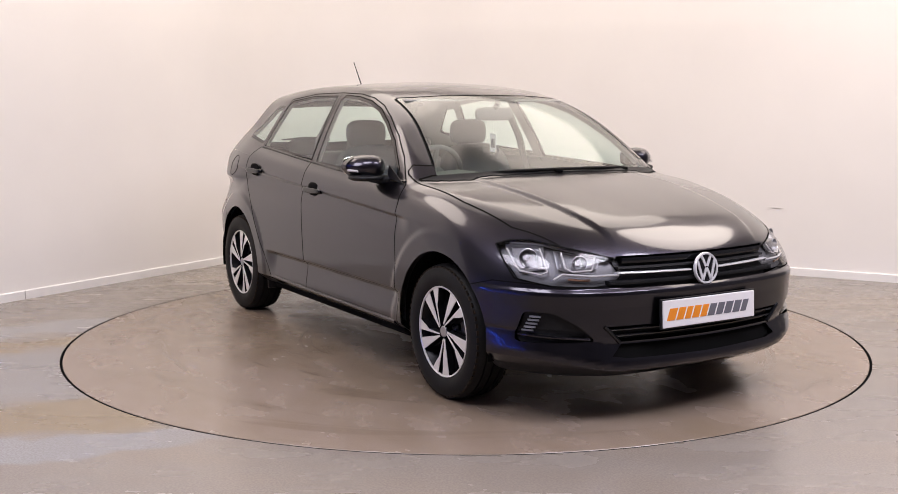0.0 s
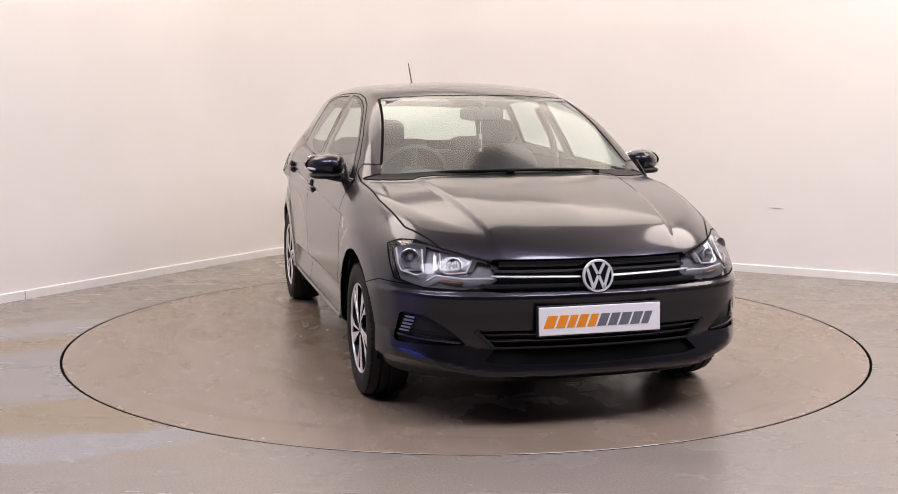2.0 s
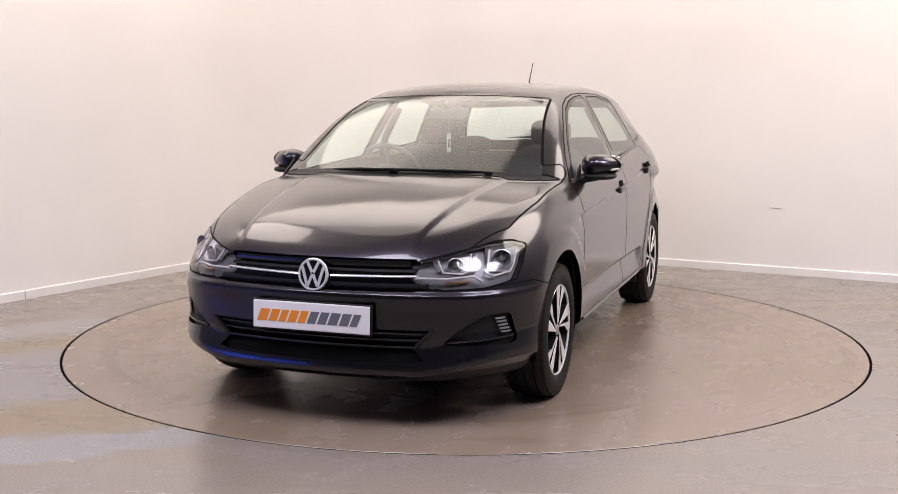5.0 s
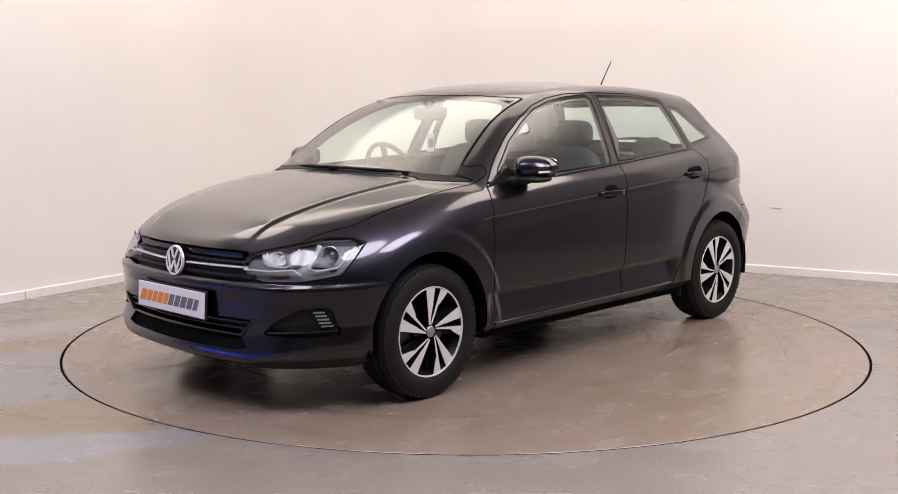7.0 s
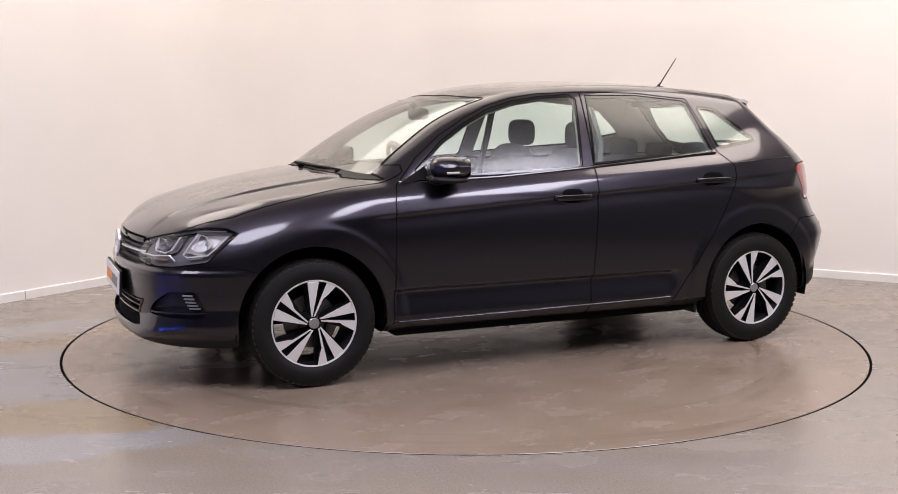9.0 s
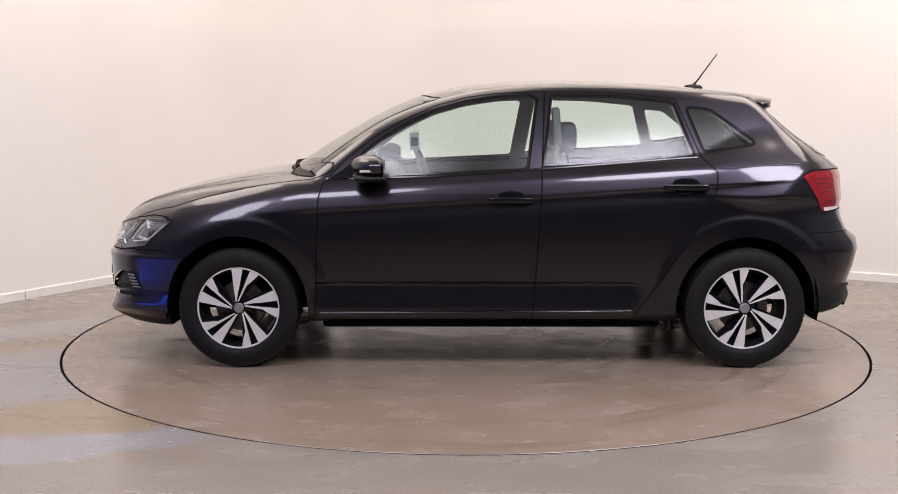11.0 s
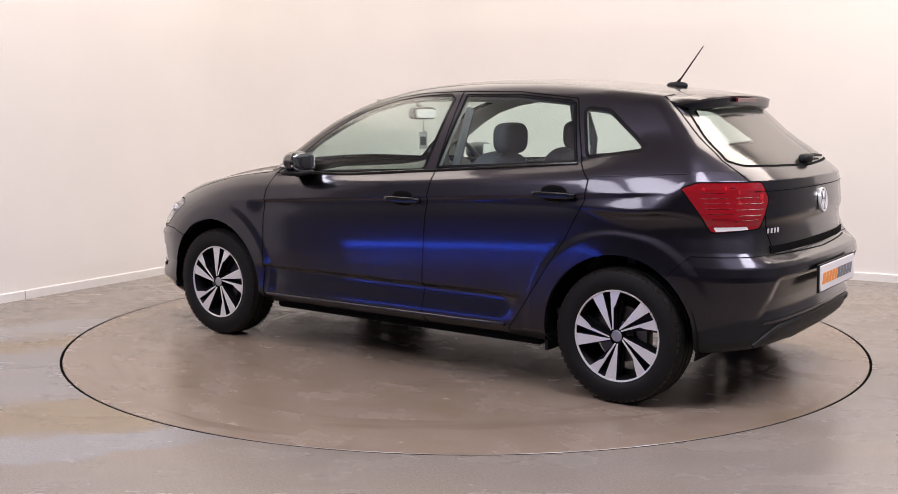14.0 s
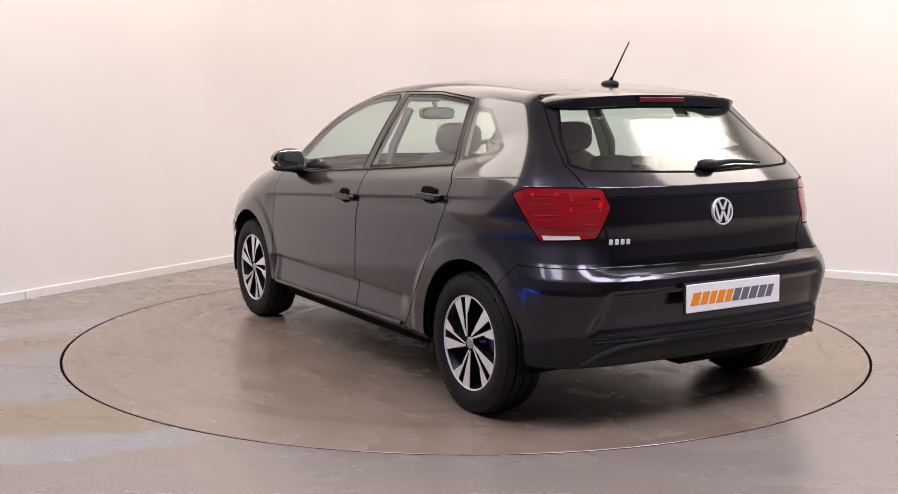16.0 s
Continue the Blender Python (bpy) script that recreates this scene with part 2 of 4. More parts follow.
# ---- the room ----
TABLE_R = 2.2234


def wall_line():
    """Plan of the white wall: two straight runs that meet in a wide round corner, and the sides back to the camera."""
    a, c, b = Vector((-4.26, -1.02)), Vector((-1.149, 4.146)), Vector((4.70, 1.046))
    r = 1.3
    u, w = (a - c).normalized(), (b - c).normalized()
    half = math.acos(u.dot(w)) / 2
    cen = c + (u + w).normalized() * (r / math.sin(half))
    s, e = c + u * (r / math.tan(half)), c + w * (r / math.tan(half))
    a0, a1 = math.atan2(*(s - cen).yx), math.atan2(*(e - cen).yx)
    if a0 < a1:
        a0 += 2 * math.pi
    arc = [cen + r * Vector((math.cos(a0 + (a1 - a0) * i / 24), math.sin(a0 + (a1 - a0) * i / 24))) for i in range(25)]
    return [a] + arc + [b]


def offset_line(pts, d):
    out = []
    for i, p in enumerate(pts):
        t = (pts[min(i + 1, len(pts) - 1)] - pts[max(i - 1, 0)]).normalized()
        out.append(p + Vector((t.y, -t.x)) * d)
    return out


def strip_wall(name, inner, outer, z0, z1, material, label, kind="structure", top_round=0.0):
    bm = bmesh.new()
    prof = [(0, z0), (0, z1 - top_round), (top_round, z1), (1, z1), (1, z0)] if top_round else [(0, z0), (0, z1), (1, z1), (1, z0)]
    cols = []
    for p, q in zip(inner, outer):
        cols.append([bm.verts.new((*(p + (q - p) * (f if f in (0, 1) else f / max((q - p).length, 1e-6))), z)) for f, z in prof])
    for a, b in zip(cols, cols[1:]):
        for k in range(len(prof)):
            j = (k + 1) % len(prof)
            bm.faces.new((a[k], b[k], b[j], a[j]))
    bm.faces.new(cols[0]), bm.faces.new(cols[-1][::-1])
    return part(name, bm, material, None, label, True, "wall", kind)


line = wall_line()
strip_wall("wall_north", line, offset_line(line, -0.15), 0.0, CEIL, M_WALL, "off-white painted studio wall with a wide rounded corner")
strip_wall("baseboard", offset_line(line, 0.015), offset_line(line, 0.001), 0.0, 0.062, M_SKIRT, "low white painted skirting board", top_round=0.006)
side = [(-4.26, -1.02), (-4.4, -2.2), (-4.4, -8.6)]
strip_wall("wall_west", [Vector(p) for p in side[::-1]], [Vector((x - 0.15, y)) for x, y in side[::-1]], 0.0, CEIL, M_DARKWALL, "dark painted side wall beside the camera")
side = [(4.70, 1.046), (4.8, -0.6), (4.8, -8.6)]
strip_wall("wall_east", [Vector(p) for p in side], [Vector((x + 0.15, y)) for x, y in side], 0.0, CEIL, M_DARKWALL, "dark painted side wall beside the camera")
bm = bmesh.new()
box(bm, 0.2, -8.7, CEIL / 2, 9.6, 0.15, CEIL)
part("wall_south", bm, M_DARKWALL, None, "dark painted wall behind the camera", False, "wall", "structure")
bm = bmesh.new()
box(bm, 0.2, -1.7, CEIL + 0.06, 10.0, 14.2, 0.12)
part("ceiling", bm, M_CEIL, None, "off-white painted ceiling", False, "ceiling", "structure")

bm = bmesh.new()   # floor with a round pit for the turntable
ring = [(TABLE_R + 0.005, 0.0), (TABLE_R + 0.005, -0.12), (0.0, -0.12)]
lathe(bm, ring, 128)
outer = []
for i in range(128):
    a = 2 * math.pi * i / 128
    c, s = math.cos(a), math.sin(a)
    k = 9.0 / max(abs(c), abs(s))
    outer.append(bm.verts.new((k * c, k * s - 0.0, 0)))
rim = sorted((v for v in bm.verts if abs(v.co.z) < 1e-6 and v.co.xy.length < 3), key=lambda v: math.atan2(v.co.y, v.co.x) % (2 * math.pi))
for i in range(128):
    j = (i + 1) % 128
    bm.faces.new((rim[i], outer[i], outer[j], rim[j]))
part("floor", bm, M_FLOOR, None, "worn grey-brown coated studio floor with wiped dirt", False, "floor", "structure")
bm = bmesh.new()
lathe(bm, [(0, 0), (TABLE_R - 0.011, 0), (TABLE_R - 0.0085, -0.0025), (TABLE_R - 0.0085, -0.10), (0, -0.10)], 192)
table = part("turntable", bm, M_TABLE, None, "round floor turntable with a worn brownish coating", False, "turntable")
bm = bmesh.new()
lathe(bm, [(TABLE_R - 0.008, -0.0015), (TABLE_R + 0.0045, -0.0015), (TABLE_R + 0.0045, -0.03), (TABLE_R - 0.008, -0.03)], 192)
part("edge_seal", bm, M_GAP, table, "black gap strip round the disc", False)

bm = bmesh.new()
tube(bm, [(-4.33, -5.2, 0.10), (-4.33, -1.6, 0.10)], 0.010, 12)
part("blue_strip_light", bm, M_BLUE, None, "long blue tube light on the dark side wall", True, "strip light")

bm = bmesh.new()   # butt joint in the skirting
box(bm, 0, 0, 0.031, 0.004, 0.004, 0.060, pose(-3.015, 1.046, 0, 0, 0, 59) @ pose(0, -0.016, 0))
part("trim", bm, mat("joint_shadow", (0.45, 0.42, 0.41), 0.7), None, "thin grey joint in the white skirting", False, "trim", "structure")

bm = bmesh.new()
prism(bm, [(-.062, .001), (-.02, -.002), (.03, -.0035), (.065, -.001), (.04, .0015), (-.01, .003)], (2.435, 2.246, 0.520), (.8836, -.4683, 0), (0, 0, 1), .0015)
for v in bm.verts:
    v.co += Vector((-.4683, -.8836, 0)) * 0.003
part("wall_scuff", bm, mat("grey_scuff", (0.55, 0.52, 0.50), 0.7), None, "faint grey scuff on the white wall", False, "scuff", "structure")

# ---- the car: x forward, y to its left, z up, from the ground midway between the axles ----
car = tagged(new("car"), "dark metallic five-door hatchback parked on the turntable", "car")
AXLE = 1.275
WHEEL_R = 0.308

# The body is one solid: a lower hull (flanks, nose, tail, bonnet) joined to the cabin above the waist. Its skin is the zero level of hull().


def spline(knots):
    """A natural cubic through (x, value) knots, straight beyond its ends."""
    k = np.array(sorted(knots), float)
    x, y = k[:, 0], k[:, 1]
    n, h = len(x), np.diff(k[:, 0])
    A, r = np.eye(n), np.zeros(n)
    for i in range(1, n - 1):
        A[i, i - 1:i + 2] = h[i - 1], 2 * (h[i - 1] + h[i]), h[i]
        r[i] = 6 * ((y[i + 1] - y[i]) / h[i] - (y[i] - y[i - 1]) / h[i - 1])
    m = np.linalg.solve(A, r)
    slope0 = (y[1] - y[0]) / h[0] - h[0] * (2 * m[0] + m[1]) / 6
    slope1 = (y[-1] - y[-2]) / h[-1] + h[-1] * (m[-2] + 2 * m[-1]) / 6

    def value(q):
        q = np.asarray(q, float)
        c = np.clip(q, x[0], x[-1])
        i = np.clip(np.searchsorted(x, c) - 1, 0, n - 2)
        t, u = c - x[i], x[i + 1] - c
        v = (m[i] * u ** 3 + m[i + 1] * t ** 3) / (6 * h[i]) + (y[i] / h[i] - m[i] * h[i] / 6) * u + (y[i + 1] / h[i] - m[i + 1] * h[i] / 6) * t
        return v + np.where(q < x[0], (q - x[0]) * slope0, 0) + np.where(q > x[-1], (q - x[-1]) * slope1, 0)
    return value


def smax(a, b, k):
    """The larger of two fields, with the edge where they meet rounded."""
    h = np.maximum(k - np.abs(a - b), 0) / k
    return np.maximum(a, b) + h * h * k / 4


def ease(v, a, b):
    t = np.clip((v - a) / (b - a), 0, 1)
    return t * t * (3 - 2 * t)


bonnet_line = spline([(-1.9, 1.01), (-1.6, 1.10), (-1.25, 1.13), (-.85, 1.10), (-.3, 1.065), (.25, 1.03), (.72, 1.02), (1.05, .985), (1.4, .930), (1.7, .860), (1.9, .785), (2.03, .705)])
roof_line = spline([(1.2, .905), (1.09, .98), (.77, 1.182), (.42, 1.356), (.22, 1.412), (-.05, 1.444), (-.45, 1.456), (-.8, 1.444), (-1.05, 1.424), (-1.25, 1.402), (-1.5, 1.365)])


def half_width(x, z):
    """Half the width of the lower hull: a crease that rises to the rear with an undercut, hollow lower doors, raised arch bands."""
    d = z - (.8575 - .0615 * x)
    up = .5 * (d + np.sqrt(d * d + .008 ** 2))
    shoulder = .5 * (d - .08 + np.sqrt((d - .08) ** 2 + .022 ** 2))
    w = .867 - .10 * (z - .62) ** 2 * (d < 0) - .10 * (.2375 - .0615 * x) ** 2 * (d >= 0) - .33 * up - .52 * shoulder
    run = ease(x, 1.02, .86) * ease(x, -1.62, -1.2)
    w = w - run * .012 * np.exp(-np.minimum(0, d + .014) ** 2 / .0030) * ease(d, .004, -.014)
    door = ease(x, .93, .86) * ease(x, -.80, -.66 + .0)
    w = w - door * (.026 * ease(z, .452, .424) - .024 * ease(z, .43, .29))
    w = w - 1.15 * np.maximum(.285 - z, 0) * ease(np.abs(x), 1.9, 1.5)
    back = ease(x, -1.08, -1.72)
    w = w - back * (.034 + .20 * np.maximum(z - .6, 0))
    for hub in (AXLE, -AXLE):
        r = np.hypot(x - hub, z - .318)
        w = w + .008 * ease(r, .476, .432) * ease(z, .84, .74)
    return w


def hull(x, y, z):
    y = np.abs(y)
    y2 = y * y
    y8 = y2 ** 4
    side = y - half_width(x, z)
    lift = np.maximum(0, (z - .55) / .2) ** 2
    rise = z - .055 * ease(y, .42, .78) * ease(z, .46, .37)
    front = x - (2.066 + np.interp(rise, [.15, .19, .232, .250, .268, .345, .37, .5, .55, .562, .578, .60], [-.13, -.07, .006, .011, .009, -.014, -.006, 0, .006, .004, -.012, -.012]) - .21 * y2 - 1.12 * y8 - lift * (.035 + .25 * y2))
    front = front / np.sqrt(1 + (.42 * y + 9.0 * y ** 7) ** 2 + .15 * lift)
    out = np.interp(z, [.24, .285, .32, .42, .50, .582, .635, .655, .685, .80, .965, .998, 1.04, 1.3], [.13, .073, .052, .045, .018, 0, .003, .018, .078, .088, .106, .120, .165, .46])
    round_end = np.interp(z, [.24, .285, .32, .42, .50, .582, .64, .70, .80, .965, 1.04, 1.3], [.13, .073, .052, .045, .018, 0, .010, .045, .080, .108, .165, .46])
    out = out + (round_end - out) * ease(y, .52, .70)
    hollow = .022 * ease(z, .600, .575) * ease(z, .40, .45) * ease(y - .35 * (.60 - z), .62, .54)
    rear = -1.9646 + out + hollow + .10 * y2 + .9 * y8 + .36 * np.clip((z - .6) / .35, 0, 1.3) * y2 * y2 - x
    rear = rear / np.sqrt(1 + (.2 * y + 7.2 * y ** 7) ** 2)
    ridge = .515 - .13 * (x - 1.0)
    fade = ease(x, .98, 1.12) * ease(x, 2.02, 1.8)
    crown = fade * (.013 * ease(y, ridge + .022, ridge - .008) - .006 * ease(y, ridge - .03, ridge - .30))
    top = (z - bonnet_line(x) + .085 * y2 - crown) / np.sqrt(1 + .25 * ease(x, 1.5, 2.0))
    under = np.interp(x, [-1.95, -1.5, -.9, .9, 1.6, 2.0], [.285, .26, .225, .225, .205, .19]) - z
    low = smax(smax(smax(side, top, .05), front, .05), rear, .05)
    low = smax(low, under, .03)
    back = x + .25 * y2 + .5 * y2 ** 3
    lid = (z - roof_line(back) + (.10 * y2 + .06 * y2 ** 3) * ease(back, .75, .25)) / (1 + .15 * ease(back, .2, .6))
    d = z - .98
    wall = y - (.800 - .42 * d - .29 * d * np.abs(d) - .028 * ease(x, -.1, .9) - .042 * ease(x, -.9, -1.6) * ease(d, -.1, .2))
    glass_back = (-1.845 + np.maximum(z - .998, 0) * 1.167 + .2 * y2 + .6 * y2 ** 3 - x) / 1.53
    cabin = smax(smax(smax(wall / 1.06, lid, .06), glass_back, .035), .88 - z, .02)
    k = .018 + .11 * ease(x, -1.0, -1.4)
    h = np.maximum(k - np.abs(low - cabin), 0) / k
    return np.minimum(low, cabin) - h * h * k / 4


def skin_net(xs, ys, zs):
    """Meshes the zero level of hull() on a grid: one point in each cell that it crosses, one face for each crossed edge."""
    axes = (xs, ys, zs)
    V = hull(*np.meshgrid(xs, ys, zs, indexing="ij"))
    n = np.array(V.shape)
    acc, cnt = np.zeros((*(n - 1), 3)), np.zeros(n - 1)
    crossed = []
    for ax in range(3):
        lo, hi = [slice(None)] * 3, [slice(None)] * 3
        lo[ax], hi[ax] = slice(0, n[ax] - 1), slice(1, n[ax])
        a, b = V[tuple(lo)], V[tuple(hi)]
        hit = (a < 0) != (b < 0)
        crossed.append((hit, a < 0))
        t = np.where(hit, a / np.where(hit, a - b, 1), 0)
        pos = np.zeros((*a.shape, 3))
        for c in range(3):
            shape = [1, 1, 1]
            shape[c] = -1
            if c == ax:
                pos[..., c] = axes[c][:-1].reshape(shape) + t * np.diff(axes[c]).reshape(shape)
            else:
                pos[..., c] = axes[c].reshape(shape)
        o1, o2 = [c for c in range(3) if c != ax]
        for i in (0, 1):
            for j in (0, 1):
                sl = [slice(None)] * 3
                sl[o1], sl[o2] = slice(i, n[o1] - 1 + i), slice(j, n[o2] - 1 + j)
                acc += pos[tuple(sl)] * hit[tuple(sl)][..., None]
                cnt += hit[tuple(sl)]
    ids = -np.ones(cnt.shape, int)
    ids[cnt > 0] = np.arange((cnt > 0).sum())
    points = acc[cnt > 0] / cnt[cnt > 0][:, None]
    faces = []
    for ax, (hit, inside) in enumerate(crossed):
        o1, o2 = (ax + 1) % 3, (ax + 2) % 3
        where = np.argwhere(hit)
        where = where[(where[:, o1] > 0) & (where[:, o1] < n[o1] - 1) & (where[:, o2] > 0) & (where[:, o2] < n[o2] - 1)]
        e1, e2 = np.eye(3, dtype=int)[o1], np.eye(3, dtype=int)[o2]
        quad = np.stack([ids[tuple((where - s).T)] for s in (e1 + e2, e2, 0 * e1, e1)], 1)
        flip = ~inside[tuple(where.T)]
        quad[flip] = quad[flip][:, ::-1]
        faces.append(quad)
    return points, np.vstack(faces)


def slope(p):
    e = 1.5e-3
    return np.stack([hull(*(p + e * d).T) - hull(*(p - e * d).T) for d in np.eye(3)], 1) / (2 * e)


def onto_skin(p, steps=4):
    for _ in range(steps):
        g = slope(p)
        move = hull(*p.T)[:, None] * g / np.maximum((g * g).sum(1), .05)[:, None]
        size = np.linalg.norm(move, axis=1, keepdims=True)
        p = p - move * np.minimum(1, .012 / np.maximum(size, 1e-9))
    return p


def make_body():
    xs = np.concatenate([np.arange(-2.02, -1.2, .0145), np.arange(-1.2, .9, .022), np.arange(.9, 2.12, .0145)])
    points, faces = skin_net(xs, np.arange(-.03, .93, .015), np.concatenate([np.arange(.15, .40, .0123), np.arange(.40, .47, .008), np.arange(.47, .535, .0123), np.arange(.535, .60, .0068), np.arange(.60, .63, .0123), np.arange(.63, .70, .0068), np.arange(.70, .74, .0123), np.arange(.74, 1.10, .0068), np.arange(1.10, 1.50, .0123)]))
    points = onto_skin(points)
    bm = bmesh.new()
    vs = [bm.verts.new(p) for p in points]
    for f in faces.tolist():
        bm.faces.new([vs[i] for i in f])
    bmesh.ops.bisect_plane(bm, geom=[*bm.verts, *bm.edges, *bm.faces], dist=1e-6, plane_co=(0, 0, 0), plane_no=(0, -1, 0), clear_outer=True)
    for v in bm.verts:
        if abs(v.co.y) < 1e-3:
            v.co.y = 0
    return bm


body = make_body()
L_GRP = body.faces.layers.int.new("grp")
body.normal_update()


def cut(poly, u, v, group, test, only=0):
    """Cuts the convex outline poly, in the plane of u and v, out of the body's faces whose centre and normal pass test, and puts them in a group."""
    u, v = Vector(u), Vector(v)
    area2 = sum(a[0] * b[1] - a[1] * b[0] for a, b in zip(poly, poly[1:] + poly[:1]))
    if area2 < 0:
        poly = poly[::-1]
    lo = [min(p[i] for p in poly) - .04 for i in (0, 1)]
    hi = [max(p[i] for p in poly) + .04 for i in (0, 1)]
    inside = []
    for f in body.faces:
        if f[L_GRP] == only:
            c = f.verts[0].co
            if lo[0] < c.dot(u) < hi[0] and lo[1] < c.dot(v) < hi[1] and test(f.calc_center_median(), f.normal):
                inside.append(f)
    for (ax, ay), (bx, by) in zip(poly, poly[1:] + poly[:1]):
        no = (u * (by - ay) - v * (bx - ax)).normalized()
        co = u * ax + v * ay
        geom = list({g for f in inside for g in (*f.verts, *f.edges)}) + inside
        got = bmesh.ops.bisect_plane(body, geom=geom, dist=1e-6, plane_co=co, plane_no=no)["geom"]
        inside = [f for f in got if isinstance(f, bmesh.types.BMFace) and f[L_GRP] == only and (f.calc_center_median() - co).dot(no) < 0]
    for f in inside:
        f[L_GRP] = group
    body.normal_update()
    return inside


X, Y, Z = (1, 0, 0), (0, 1, 0), (0, 0, 1)


def disc_outline(cx, cz, r, n=40, squash=1.0):
    return [(cx + r * math.cos(2 * math.pi * i / n), cz + squash * r * math.sin(2 * math.pi * i / n)) for i in range(n)]


def rounded(poly, r, n=4):
    """Rounds the corners of an outline."""
    out = []
    for i, p in enumerate(poly):
        a, b, c = Vector(poly[i - 1]), Vector(p), Vector(poly[(i + 1) % len(poly)])
        d = min(r, (a - b).length * 0.45, (c - b).length * 0.45)
        s, e = b + (a - b).normalized() * d, b + (c - b).normalized() * d
        for k in range(n + 1):
            t = k / n
            out.append(tuple(s * (1 - t) ** 2 + b * 2 * t * (1 - t) + e * t * t))
    return out


(BODY, ARCH, FGLASS, RGLASS, QGLASS, FDOOR, RDOOR, HEADLAMP, TAILLAMP, GRILLE, LOWGRILLE, FOG, SCREEN, BACKGLASS, BONNET, FBUMPER, RBUMPER, HATCH, ROOF, TRIM, FRIT, SILL, REVERSE, LOWSLOT, VALANCE, LOWMESH) = range(26)
low = lambda c, n: c.z < .9 and c.y > .6 and abs(n.y) > .2 or c.z < .35
flank = lambda c, n: c.y > .45 and n.y > .2 and abs(c.x) < 1.7
# wheel arches
cut([(x, max(z, 0.1)) for x, z in disc_outline(AXLE + 0.003, 0.318, 0.356)] , X, Z, ARCH, low)
cut([(x, max(z, 0.1)) for x, z in disc_outline(-AXLE, 0.318, 0.353)], X, Z, ARCH, low)
for hub in (AXLE, -AXLE):
    cut([(hub - 0.352, 0.05), (hub + 0.352, 0.05), (hub + 0.352, 0.318), (hub - 0.352, 0.318)], X, Z, ARCH, low)
# side glass, cut in the side view
FG = [(.735, .966), (.72, 1.0), (.57, 1.13), (.42, 1.22), (.28, 1.285), (.13, 1.327), (-.03, 1.35), (-.20, 1.36), (-.225, 1.345), (-.172, 1.02), (-.16, 1.008)]
RG = [(-.315, 1.36), (-.265, 1.025), (-.99, 1.068), (-1.005, 1.078), (-.925, 1.318), (-.90, 1.328), (-.62, 1.355)]
QG = rounded([(-1.000, 1.303), (-1.072, 1.094), (-1.325, 1.132), (-1.115, 1.290)], 0.020)
FD = [(.885, .25), (.875, .60), (.865, .86), (.845, .935), (.72, 1.065), (.58, 1.170), (.42, 1.258), (.28, 1.318), (.13, 1.358), (-.03, 1.380), (-.275, 1.389), (-.205, .235), (.86, .235)]
RD_UP = [(-.255, 1.06), (-.275, 1.389), (-.62, 1.384), (-.94, 1.352), (-1.05, 1.06)]
RD = [(-.255, 1.06), (-1.05, 1.06), (-1.118, .99), (-1.112, .90), (-1.02, .72), (-.875, .50), (-.765, .34), (-.69, .235), (-.205, .235)]
cut(FG, X, Z, FGLASS, flank)
cut(RG, X, Z, RGLASS, flank)
cut(QG, X, Z, QGLASS, flank)


def outline_offset(poly, d):
    if sum(a[0] * b[1] - a[1] * b[0] for a, b in zip(poly, poly[1:] + poly[:1])) < 0:
        poly = poly[::-1]
    out = []
    for i, p in enumerate(poly):
        a, b, c = Vector(poly[i - 1]), Vector(p), Vector(poly[(i + 1) % len(poly)])
        n1, n2 = (b - a).normalized(), (c - b).normalized()
        n = Vector((n1.y + n2.y, -n1.x - n2.x))
        out.append(tuple(b + n.normalized() * d))
    return out


# black surround of the side glass
for poly in (FG, RG, QG):
    cut(outline_offset(poly, 0.016), X, Z, TRIM, lambda c, n: flank(c, n) and c.z > .93)
cut(FD, X, Z, FDOOR, flank)
cut(RD_UP, X, Z, RDOOR, flank)
cut(RD, X, Z, RDOOR, flank)
# lamps, cut along a slanting view
HU, HV = Vector((-.668, .744, 0)), Z
HEAD = [(-1.035, .628), (-.99, .695), (-.87, .722), (-.75, .745), (-.645, .763), (-.56, .760), (-.495, .740), (-.54, .675), (-.59, .612), (-.75, .588), (-.92, .583), (-1.005, .598)]
cut(HEAD, HU, HV, HEADLAMP, lambda c, n: c.x > 1.3 and c.y > .3)
TU = Vector((-.643, -.766, 0))
TAIL = [(.372, .970), (.44, .997), (.735, .996), (.772, .92), (.718, .797), (.49, .784)]
tail_test = lambda c, n: c.x < -1.3 and c.y > .4
cut([(.500, .808), (.508, .790), (.655, .796), (.648, .809)], TU, Z, REVERSE, tail_test)
cut(rounded(TAIL, 0.015, 3), TU, Z, TAILLAMP, tail_test)
# grilles and fog lamp pockets, cut in the front view
nosey = lambda c, n: c.x > 1.55
cut([(-.01, .572), (.42, .575), (.52, .590), (.47, .66), (.42, .703), (-.01, .703)], Y, Z, GRILLE, nosey)
cut([(-.01, .420), (.50, .420), (.43, .352), (-.01, .350)], Y, Z, LOWGRILLE, nosey)
cut([(-.01, .340), (.425, .342), (.47, .296), (.40, .284), (-.01, .278)], Y, Z, LOWMESH, nosey)
cut([(-.01, .15), (.90, .15), (.90, .30), (.78, .282), (.64, .262), (.50, .247), (-.01, .236)], Y, Z, LOWSLOT, nosey)
cut(rounded([(.535, .360), (.60, .420), (.69, .478), (.770, .482), (.790, .352)], 0.02), Y, Z, FOG, nosey)
